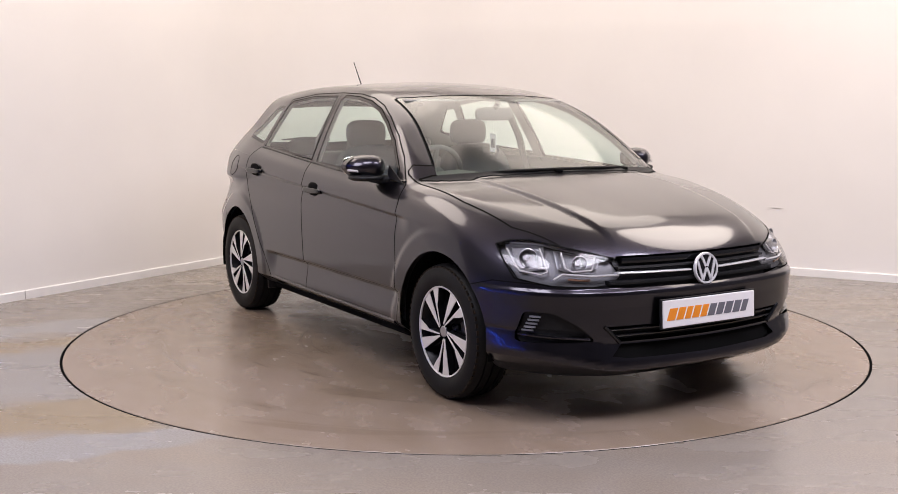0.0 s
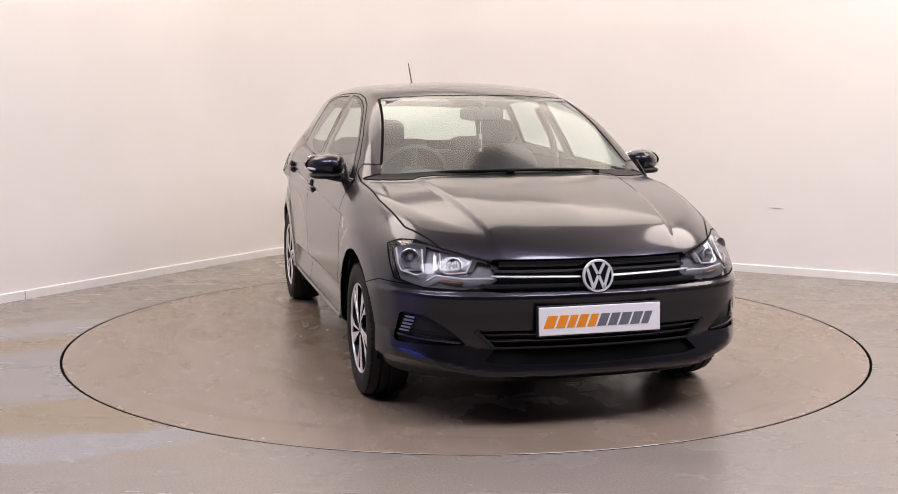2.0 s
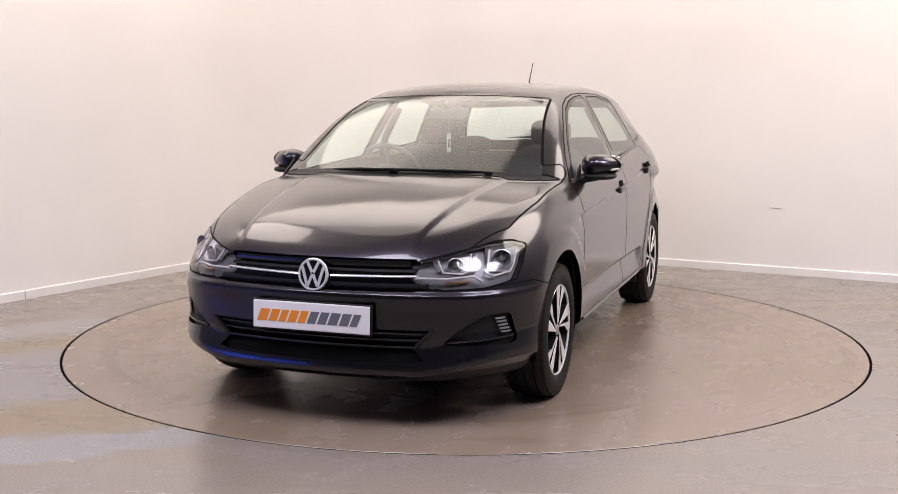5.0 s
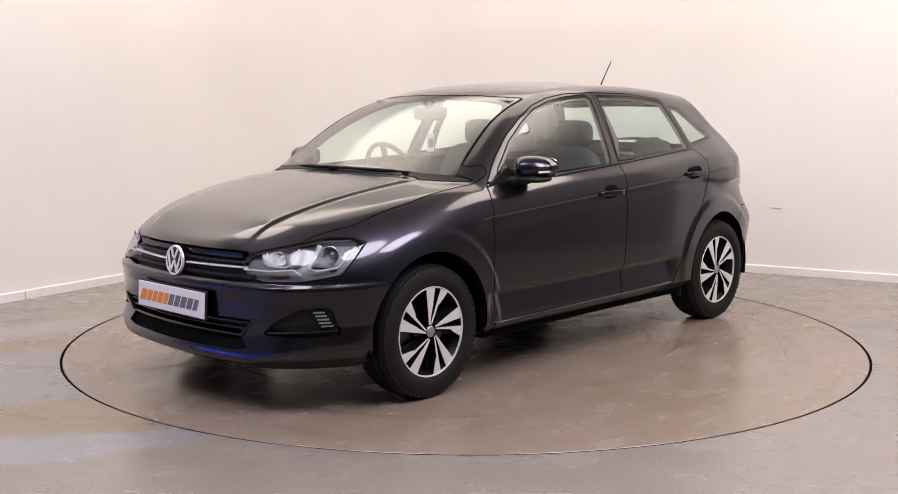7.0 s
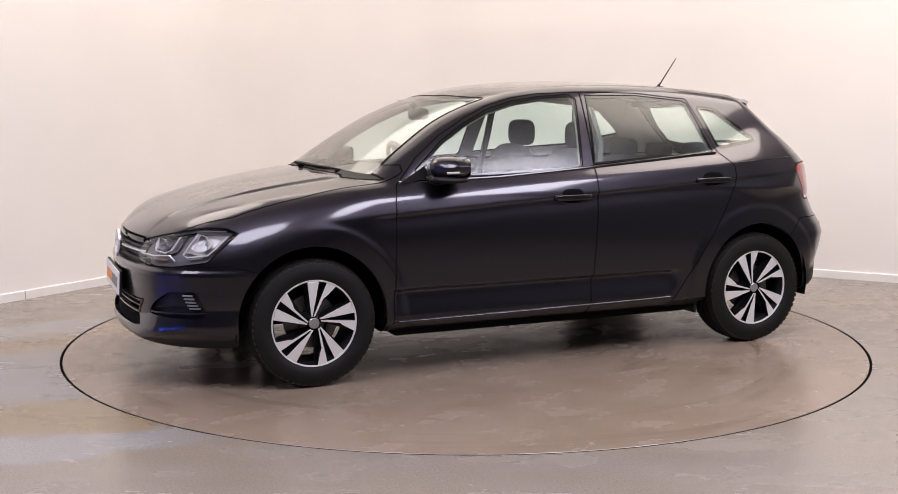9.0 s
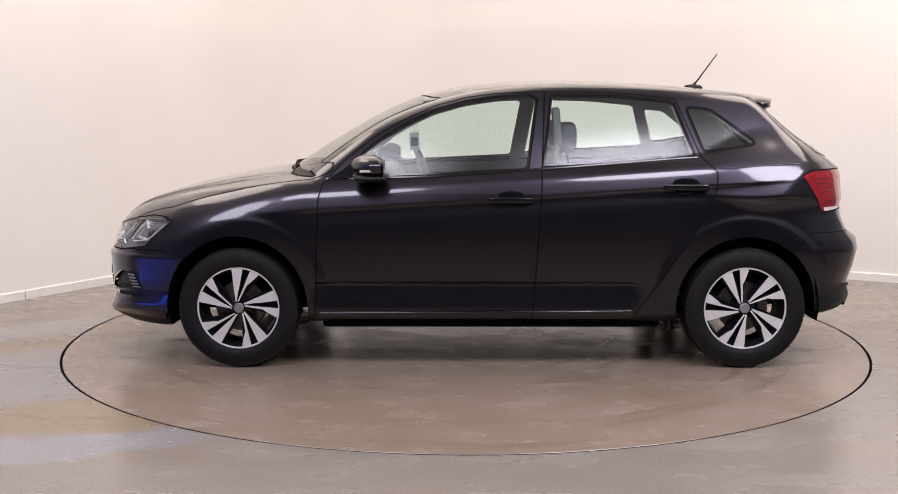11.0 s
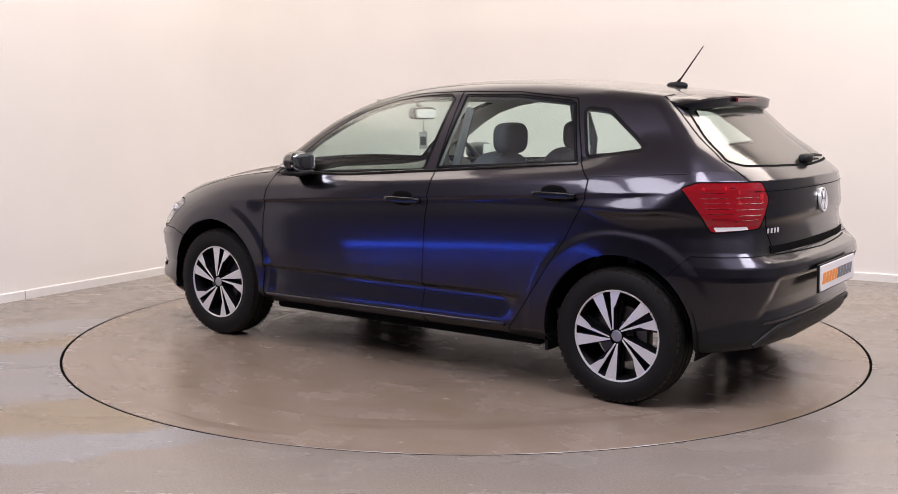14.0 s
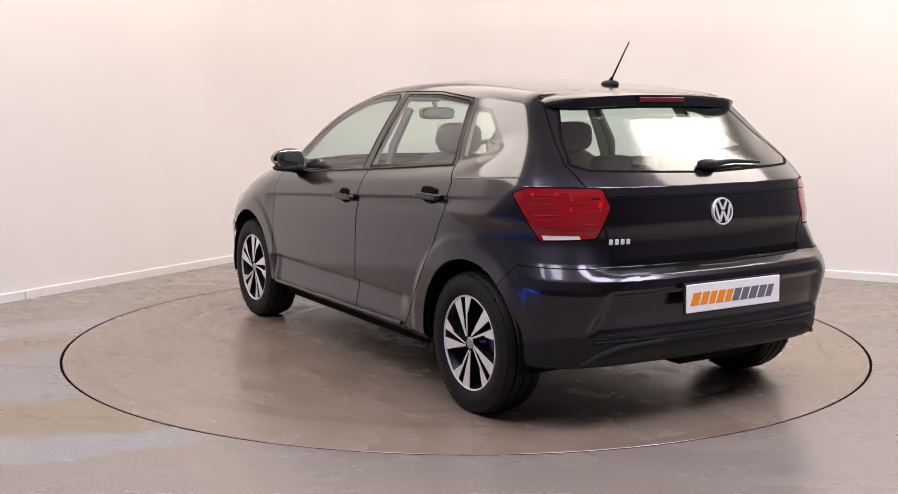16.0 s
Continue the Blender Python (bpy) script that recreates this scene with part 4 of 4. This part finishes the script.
def plate(at, axis, tilt):
    """White show plate with slanted orange and grey blocks."""
    m = Matrix.Translation(at) @ pose(0, 0, 0, 0, tilt, 0 if axis > 0 else 180)
    bm = bmesh.new()
    box(bm, 0, 0, 0, 0.008, 0.53, 0.115, m, 0.003)
    base = part("number_plate", bm, M_PLATE, car, "white show plate with orange and grey blocks", False)
    bm = bmesh.new()
    box(bm, -0.008, 0, 0, 0.012, 0.545, 0.128, m, 0.004)
    part("plate_holder", bm, M_BLACK, base, "black plate holder", False)
    x = -0.237
    for i, w in enumerate((.052, .046, .040, .046, .042, .046, .046, .050, .048, .040)):
        bm = bmesh.new()
        h, lean = 0.025, 0.010
        prism(bm, [(x - lean, -h), (x + w - .008 - lean, -h), (x + w - .008 + lean, h), (x + lean, h)], (0.0035, 0, -.002), (0, 1, 0), (0, 0, 1), 0.0018)
        bm.transform(m)
        part("block", bm, M_ORANGE if i < 5 else M_GREY, base, "orange block" if i < 5 else "grey block", False)
        x += w + .001
    return base


plate((nose(.0, .46) + .022, 0, .460), 1, -3)
plate((tail(.0, .612) - .022, 0.0, .552), -1, -2)
part("valance_lip", bar_on(tail, -.63, .63, .398, .398, .014, .02, .006, axis=-1), M_PAINT, car, "painted fold above the black lower bumper")
bm = bmesh.new()   # folded edge of the black lower bumper
tube(bm, [(tail(y, z) - .004, y, z) for y, z in ((.66, .300), (.60, .340), (.52, .368), (.30, .380), (0, .384), (-.30, .380), (-.52, .368), (-.60, .340), (-.66, .300))], .011, 8)
part("valance_fold", bm, M_BLACK, car, "black folded edge of the lower bumper")
# the shadow between tailgate and bumper, laid on as a black bar
part("tailgate_gap_shade", bar_on(tail, -.53, .53, .700, .700, .036, .02, .003, axis=-1), M_SEAL, car, "black bar for the shadow in the gap above the rear bumper")
# shade of the tailgate fold, drawn as a thin black bar
part("tailgate_crease_shade", bar_on(tail, -.60, .60, .955, .955, .004, .01, .0015, axis=-1), M_SEAL, tailgate)

for lamp, sgn in zip(headlights, (1, -1)):
    fl = Matrix.Diagonal((1, sgn, 1, 1))
    n = Vector((.744, .668, 0))

    def strip(pts, width, depth, name, material, label):
        bm = bmesh.new()
        tube(bm, [lamp_point(h, z, HU, depth) for h, z in pts], width, 8)
        bm.transform(fl)
        part(name, bm, material, lamp, label)

    for outline in ([(-.535, .738), (-.700, .735), (-.722, .650), (-.610, .632), (-.575, .668)], [(-.742, .722), (-.935, .694), (-.925, .652), (-.800, .640), (-.765, .652)]):
        bm = bmesh.new()   # silver chamber: a rim set forward, a floor set back
        near = [bm.verts.new(lamp_point(h, z, HU, .028)) for h, z in outline]
        ch, cz = sum(p[0] for p in outline) / 5, sum(p[1] for p in outline) / 5
        far = [bm.verts.new(lamp_point(ch + (h - ch) * .72, cz + (z - cz) * .72, HU, .050)) for h, z in outline]
        for i in range(5):
            bm.faces.new((near[i], near[(i + 1) % 5], far[(i + 1) % 5], far[i]))
        bm.faces.new(far)
        bm.transform(fl)
        part("lamp_chamber", bm, M_REFLECTOR, lamp, "silver lamp chamber", False)
    for h, z, r in ((-.630, .692, .040), (-.845, .676, .033)):
        bm = bmesh.new()
        c = lamp_point(h, z, HU, 0.042)
        m = look(c, c - (n + Vector((.35, -.25, 0))))
        lathe(bm, [(r * 1.0, .030), (r * .93, .032), (r * .80, .015), (r * .5, -.004), (0, -.01)], 28, m)
        bm.transform(fl)
        part("reflector", bm, M_REFLECTOR, lamp, "silver lamp reflector")
        bm = bmesh.new()
        superball(bm, (0, 0, 0.0), (r * .42, r * .42, r * .5), 1, 1, m)
        bm.transform(fl)
        part("bulb", bm, M_REFLECTOR, lamp, "lamp bulb")
    strip([(-.545, .722), (-.585, .664), (-.61, .640), (-.70, .628), (-.725, .640), (-.70, .700), (-.685, .728)], .0042, .022, "light_guide", M_WHITELENS, "white light guide")
    strip([(-.775, .716), (-.80, .655), (-.83, .642), (-.905, .648), (-.915, .70)], .0042, .022, "light_guide", M_WHITELENS, "white light guide")
    strip([(-1.015, .628), (-.90, .626), (-.79, .634), (-.755, .612)], .0050, .012, "chrome_edge", M_CHROME, "chrome strip carried on into the lamp")
    strip([(-.90, .608), (-.86, .608), (-.81, .612)], .005, .030, "indicator", M_AMBER, "amber indicator")
    strip([(-.56, .745), (-.70, .742), (-.85, .715), (-.97, .690)], .006, .022, "bezel", M_HOUSING, "grey bezel")
    for i in range(5):
        bm = bmesh.new()
        y0, z = .722 + .004 * i, .460 - .015 * i
        tube(bm, [(nose(y0, z) - .012, y0, z), (nose(y0 + .028, z) - .014, y0 + .028, z)], .0042, 6)
        bm.transform(fl)
        part("fog_lamp_rib", bm, M_REFLECTOR, car, "silver rib of the fog lamp")
    bm = bar_on(nose, .56, .775, .370, .382, .008, .03, .002)
    bm.transform(fl)
    part("recess_ledge", bm, M_PAINT, car, "painted ledge under the fog recess")

for lamp, sgn in zip(tail_lights, (1, -1)):
    fl = Matrix.Diagonal((1, sgn, 1, 1))
    for i, (h0, h1, z) in enumerate(((.44, .55, .952), (.445, .56, .930), (.455, .57, .908), (.465, .575, .886), (.475, .58, .864), (.49, .585, .842), (.60, .715, .930), (.60, .735, .905), (.60, .735, .880), (.605, .715, .855), (.61, .705, .835))):
        bm = bmesh.new()
        tube(bm, [lamp_point(h0 + (h1 - h0) * k / 4, z, TU, 0.0006) for k in range(5)], .0019, 6)
        bm.transform(fl)
        part("lamp_rib", bm, M_DARKRED, lamp, "dark red rib")
    for band in ([(.612, .962), (.735, .962), (.742, .946), (.612, .946)], [(.612, .918), (.738, .918), (.730, .904), (.612, .904)], [(.722, .944), (.741, .944), (.736, .920), (.722, .920)], [(.455, .975), (.560, .978), (.560, .964), (.458, .962)]):
        bm = bmesh.new()
        bm.faces.new([bm.verts.new(lamp_point(h, z, TU, -.0010)) for h, z in band])
        got = bmesh.ops.extrude_face_region(bm, geom=list(bm.faces))
        for v in got["geom"]:
            if isinstance(v, bmesh.types.BMVert):
                v.co.x += 0.004
        bm.transform(fl)
        part("lamp_segment", bm, M_BRIGHTRED, lamp, "bright red lamp segment", False)
    bm = bmesh.new()
    a = [lamp_point(h, z, TU, -.0012) for h, z in ((.572, .975), (.60, .975), (.598, .83), (.585, .83))]
    bm.faces.new([bm.verts.new(p) for p in a])
    got = bmesh.ops.extrude_face_region(bm, geom=list(bm.faces))
    for v in got["geom"]:
        if isinstance(v, bmesh.types.BMVert):
            v.co.x += 0.004
    bm.transform(fl)
    part("lamp_divider", bm, M_DARKRED, lamp, "dark red divider", False)

# lettering under the left tail light, as plain bars
for i in range(4):
    bm = bmesh.new()
    y = .530 - .0245 * i
    box(bm, tail(y, .783) - .001, y, .783, .004, .019, .022, None, .003)
    part("letter_bar", bm, M_CHROME, tailgate, "small silver bar", False)

# tailgate: spoiler, third brake light, wiper
bm_top, bm_under = bmesh.new(), bmesh.new()
tops, unders = [], []
for i in range(33):
    y = -0.545 + 1.09 * i / 32
    f = abs(y) / 0.545
    e = 1.25 - 1.05 * f ** 8
    xr, xt = -1.25 - .03 * f, -1.515 + .03 * f ** 2 + .08 * f ** 10
    zr, zt = 1.402 - .052 * f ** 2.2, 1.370 - .026 * f ** 2.2 - .012 * f ** 10
    tops.append([bm_top.verts.new(p) for p in ((xr, y, zr - .006), (xr - .01, y, zr + .001), ((xr + xt) / 2, y, (zr + zt) / 2 + .004), (xt + .012, y, zt + .001), (xt, y, zt - .005), (xt + .004, y, zt - .014))])
    unders.append([bm_under.verts.new(p) for p in ((xt + .004, y, zt - .014), (xt + .006, y, zt - .014 - .028 * e), (xt + .03, y, zt - .014 - .038 * e), (xt + .12, y, zt - .014 - .036 * e), (xr - .03, y, zr - .012 - .01 * e))])
for bmx, rows in ((bm_top, tops), (bm_under, unders)):
    for a, b in zip(rows, rows[1:]):
        for k in range(len(a) - 1):
            bmx.faces.new((a[k], a[k + 1], b[k + 1], b[k]))
    bmx.faces.new(rows[0]), bmx.faces.new(rows[-1])
spoiler = part("spoiler", bm_top, M_PAINT, tailgate, "painted roof spoiler")
part("spoiler_underside", bm_under, M_GLOSSBLACK, spoiler, "black underside")
bm = bmesh.new()
box(bm, -1.522, 0, 1.345, .012, .26, .020, None, .004)
part("brake_light", bm, M_DARKRED, spoiler, "red third brake light", False)
bm = bmesh.new()
p0 = Vector((tail(0, 1.075) - .03, 0.0, 1.075))
superball(bm, p0 + Vector((0, .01, 0)), (.03, .045, .022), .7, .7)
tube(bm, [p0, (tail(.15, 1.085) - .028, -.15, 1.085), (tail(.33, 1.075) - .02, -.33, 1.075)], .014, 8, .005)
part("rear_wiper", bm, M_BLACK, tailgate, "black rear wiper")

# aerial
bm = bmesh.new()
superball(bm, (-1.165, 0, 1.416), (.055, .026, .020), .8, .9)
tube(bm, [(-1.165, 0, 1.425), (-1.18, 0, 1.448)], .011, 10, .007)
tube(bm, [(-1.18, 0, 1.445), (-1.295, 0, 1.605)], .0045, 8, .0028)
part("aerial", bm, M_BLACK, car, "black rod aerial")

# doors: mirrors and handles
for sgn, mir in ((1, False), (-1, True)):
    fd, rd = doors[mir]
    fl = Matrix.Diagonal((1, sgn, 1, 1))
    bm = bmesh.new()
    superball(bm, (.612, .888, 1.020), (.088, .100, .057), .90, .95, nu=28, nv=16)
    for v in bm.verts:
        v.co.x = max(v.co.x, .535)
        if v.co.x > .6:   # the leading side sweeps back outwards
            v.co.x -= .55 * max(0, v.co.y - .86)
        v.co.z -= .10 * (v.co.y - .885) * (1 if v.co.z > 1.02 else -1)
    bm.transform(fl)
    mirror = part("door_mirror", bm, M_PAINT, fd, "painted door mirror")
    bm = bmesh.new()
    superball(bm, (.60, .875, .966), (.085, .088, .020), .8, .8)
    tube(bm, [(.66, .775, .955), (.64, .82, .955), (.62, .87, .962)], .026, 10, .02)
    bm.transform(fl)
    part("mirror_base", bm, M_BLACK, mirror, "black mirror foot")
    bm = bmesh.new()
    superball(bm, (.533, .888, 1.021), (.003, .084, .046), .5, .7)
    bm.transform(fl)
    part("mirror_glass", bm, M_MIRROR, mirror, "mirror glass")
    bm = bmesh.new()
    tube(bm, [(.645, .945, 1.000), (.60, .969, 1.002), (.545, .972, 1.004)], .006, 8)
    bm.transform(fl)
    part("side_indicator", bm, M_WHITELENS, mirror, "clear indicator strip")
    bm = bmesh.new()
    prism(bm, [(.835, .945), (.70, .965), (.685, .985), (.70, 1.03)], (0, .795, 0), (1, 0, 0), (0, 0, 1), -.006)
    bm.transform(fl)
    part("mirror_triangle", bm, M_BLACK, fd, "black corner plate", False)
    for door, x0, z in ((fd, -.093, .853), (rd, -.957, .918)):
        y = flank_y(x0, z)
        bm = bmesh.new()
        superball(bm, (x0, y + .018, z), (.108, .011, .0155), .5, .5, nu=24)
        superball(bm, (x0 + .098, y + .006, z), (.014, .018, .014), .7, .7)
        superball(bm, (x0 - .098, y + .006, z), (.014, .018, .014), .7, .7)
        bm.transform(fl)
        part("handle", bm, M_GLOSSBLACK, door, "dark pull handle")
        # shade of the hollow behind the handle, as a black bulge
        bm = bmesh.new()
        superball(bm, (x0, y + .003, z + .008), (.068, .009, .037), .8, .9, nu=28)
        bm.transform(fl)
        part("handle_bowl_shade", bm, M_SEAL, door, "black bulge for the shade in the handle recess")
        # lit lower edge of that hollow, as a small paint-coloured bump
        bm = bmesh.new()
        superball(bm, (x0, y - .000, z - .026), (.030, .006, .009), .9, .9, nu=20)
        bm.transform(fl)
        part("bowl_highlight", bm, M_PAINT, door, "paint-coloured bump for the highlight low in the handle recess")
    bm = bmesh.new()   # fold from the rear door to the tail light
    tube(bm, [(x, flank_y(x, z) - .0005, z) for x, z in ((-1.125, 1.006), (-1.25, 1.013), (-1.40, 1.022), (-1.55, 1.030), (-1.63, 1.034))], .003, 6)
    bm.transform(fl)
    part("shoulder_fold", bm, M_PAINT, car, "painted fold along the rear quarter")
    bm = bmesh.new()   # belt moulding
    pts = [(x, flank_y(x, z) + .001, z) for x, z in ((.83, .952), (.6, .957), (.3, .965), (0, .985), (-.3, 1.006), (-.6, 1.028), (-.9, 1.052), (-1.03, 1.060))]
    tube(bm, [(x, y * 1.0, z) for x, y, z in pts], .0075, 8)
    bm.transform(fl)
    part("belt_moulding", bm, M_GLOSSBLACK, car, "black moulding along the window sills")

bm = bmesh.new()   # round fuel flap in the right rear quarter
for k in range(28):
    q = [(-1.335 + .062 * math.cos(2 * math.pi * (k + j) / 28), .935 + .062 * math.sin(2 * math.pi * (k + j) / 28)) for j in (0, 1)]
    tube(bm, [(x, -flank_y(x, z) - .0004, z) for x, z in q], .0022, 5)
bmesh.ops.remove_doubles(bm, verts=bm.verts, dist=1e-4)
part("fuel_flap_gap", bm, M_SEAL, car, "thin dark gap round the fuel flap")

# windscreen wipers
for y0, y1 in ((-.05, -.62), (.42, -.12)):
    bm = bmesh.new()
    zs = lambda y: .992 - .05 * abs(y) ** 2
    xs = lambda y: 1.085 - .42 * abs(y) ** 2.2
    tube(bm, [(xs(y0 + (y1 - y0) * k / 6) - .012, y0 + (y1 - y0) * k / 6, zs(y0 + (y1 - y0) * k / 6) + .012) for k in range(7)], .007, 8, .005)
    superball(bm, (xs(y0) - .01, y0, zs(y0) + .008), (.022, .022, .010))
    part("wiper", bm, M_SEAL, car, "black windscreen wiper")

# ---- cabin ----


def seat(y):
    s = new("front_seat")
    s.parent = car
    bm = bmesh.new()
    superball(bm, (.02, y, .50), (.27, .25, .085), .5, .5)
    part("seat_cushion", bm, M_CLOTH, s, "charcoal cloth cushion")
    bm = bmesh.new()
    superball(bm, (0, 0, .29), (.075, .245, .315), .55, .5, pose(-.20, y, .50, 0, -17, 0), 24, 16)
    part("backrest", bm, M_CLOTH, s, "charcoal cloth backrest")
    bm = bmesh.new()
    superball(bm, (-.415, y, 1.152), (.05, .122, .080), .6, .55, Matrix.Identity(4), 24, 14)
    part("headrest", bm, M_CLOTH, s, "charcoal cloth headrest")
    for d in (-.06, .06):
        bm = bmesh.new()
        tube(bm, [(-.385, y + d, 1.03), (-.41, y + d, 1.13)], .006, 8)
        part("headrest_post", bm, M_CHROME, s, "chrome headrest post")


for y in (.36, -.36):
    seat(y)
rear = new("rear_seat")
rear.parent = car
bm = bmesh.new()
superball(bm, (-.72, 0, .50), (.25, .62, .09), .4, .4)
part("seat_cushion", bm, M_CLOTH, rear, "charcoal cloth bench")
bm = bmesh.new()
superball(bm, (0, 0, .26), (.07, .62, .27), .4, .35, pose(-.98, 0, .50, 0, -20, 0), 28, 14)
part("backrest", bm, M_CLOTH, rear, "charcoal cloth bench back")
for y in (.40, 0, -.40):
    bm = bmesh.new()
    superball(bm, (-1.185, y, 1.045), (.045, .13 if y else .11, .060 if y else .045), .6, .55)
    part("headrest", bm, M_CLOTH, rear, "charcoal cloth headrest")

bm = bmesh.new()
rows = []
for i in range(17):
    y = -.70 + 1.40 * i / 16
    f = abs(y) / .70
    hood = .035 * math.exp(-((y + .37) / .16) ** 2)
    rows.append([bm.verts.new(p) for p in ((1.02 - .28 * f ** 2, y, .945 - .03 * f), (.80 - .16 * f ** 2, y, .955), (.62, y, .955 + hood), (.52, y, .945 + hood), (.48, y, .90), (.50, y, .70), (.55, y, .50), (.9, y, .45))])
for a, b in zip(rows, rows[1:]):
    for k in range(7):
        bm.faces.new((a[k], a[k + 1], b[k + 1], b[k]))
bm.faces.new(rows[0]), bm.faces.new(rows[-1])
part("dashboard", bm, M_CABIN, car, "dark grey moulded dashboard")
bm = bmesh.new()
m = pose(.36, -.37, .93, 0, -66, 0)
lathe(bm, [(.185 + .014 * math.cos(2 * math.pi * k / 10), .014 * math.sin(2 * math.pi * k / 10)) for k in range(11)], 40, m)
wheel_st = part("steering_wheel", bm, M_CABIN, car, "dark leather steering wheel")
bm = bmesh.new()
superball(bm, (0, 0, -.01), (.075, .075, .025), .7, .7, m)
for a in (0, 180, 270):
    c, s = math.cos(radians(a + 90)), math.sin(radians(a + 90))
    tube(bm, [m @ Vector((.05 * c, .05 * s, -.01)), m @ Vector((.182 * c, .182 * s, 0))], .016, 8)
part("steering_hub", bm, M_CABIN, wheel_st, "dark steering wheel hub")
bm = bmesh.new()
tube(bm, [m @ Vector((0, 0, 0)), (.60, -.37, .82)], .035, 10)
part("steering_column", bm, M_CABIN, wheel_st)
bm = bmesh.new()
superball(bm, (.42, 0.0, 1.272), (.022, .118, .036), .5, .5)
tube(bm, [(.43, 0, 1.30), (.46, 0, 1.335)], .014, 8)
im = part("interior_mirror", bm, M_CABIN, car, "dark interior mirror")
bm = bmesh.new()
superball(bm, (.398, 0, 1.272), (.002, .108, .029), .4, .4)
part("mirror_glass", bm, M_MIRROR, im, "mirror glass")
bm = bmesh.new()
tube(bm, [(.415, .0, 1.24), (.415, .0, 1.165)], .0015, 6)
box(bm, .415, 0, 1.115, .056, .004, .10, None, .001)
card = part("air_freshener", bm, M_PLATE, car, "white card hanging from the mirror", False)
bm = bmesh.new()
box(bm, .415, 0, 1.112, .040, .0056, .05, None, .0)
part("card_print", bm, M_GREY, card, "dark print", False)
for sgn in (1, -1):
    bm = bmesh.new()
    box(bm, .24, sgn * .33, 1.345, .22, .36, .012, pose(0, 0, 0), .005)
    part("sun_visor", bm, M_LINING, car, "pale grey sun visor")
    bm = bmesh.new()
    tube(bm, [(-.33, sgn * .60, 1.30), (-.34, sgn * .70, 1.12), (-.30, sgn * .74, .9), (-.25, sgn * .74, .6)], .022, 6)
    part("seat_belt", bm, M_CABIN, car, "dark seat belt")
bm = bmesh.new()
box(bm, -1.42, 0, .985, .46, 1.16, .02, None, .005)
part("parcel_shelf", bm, M_CABIN, car, "dark parcel shelf", False)
bm = bmesh.new()
box(bm, -.25, 0, .36, 2.3, 1.44, .03)
box(bm, .80, 0, .55, .04, 1.40, .40)
box(bm, -1.25, 0, .62, .04, 1.30, .55)
part("cabin_floor", bm, M_CABIN, car, "dark cabin floor and bulkheads", False)


def motions():
    """The turntable turns clockwise seen from above, gathering speed over the first second and a half, and carries the car."""
    times = [0.5 * i for i in range(33)]
    start = {0.0: -57.91, 0.5: -59.6, 1.0: -63.05}
    rows = [(t, start.get(t, -67.95 - 11.732 * (t - 1.5))) for t in times]
    walk(table, [(t, pose(0, 0, 0, 0, 0, a)) for t, a in rows])
    walk(car, [(t, pose(0, 0, 0, 0, 0, a) @ pose(-0.130, 0.009, 0)) for t, a in rows])


motions()
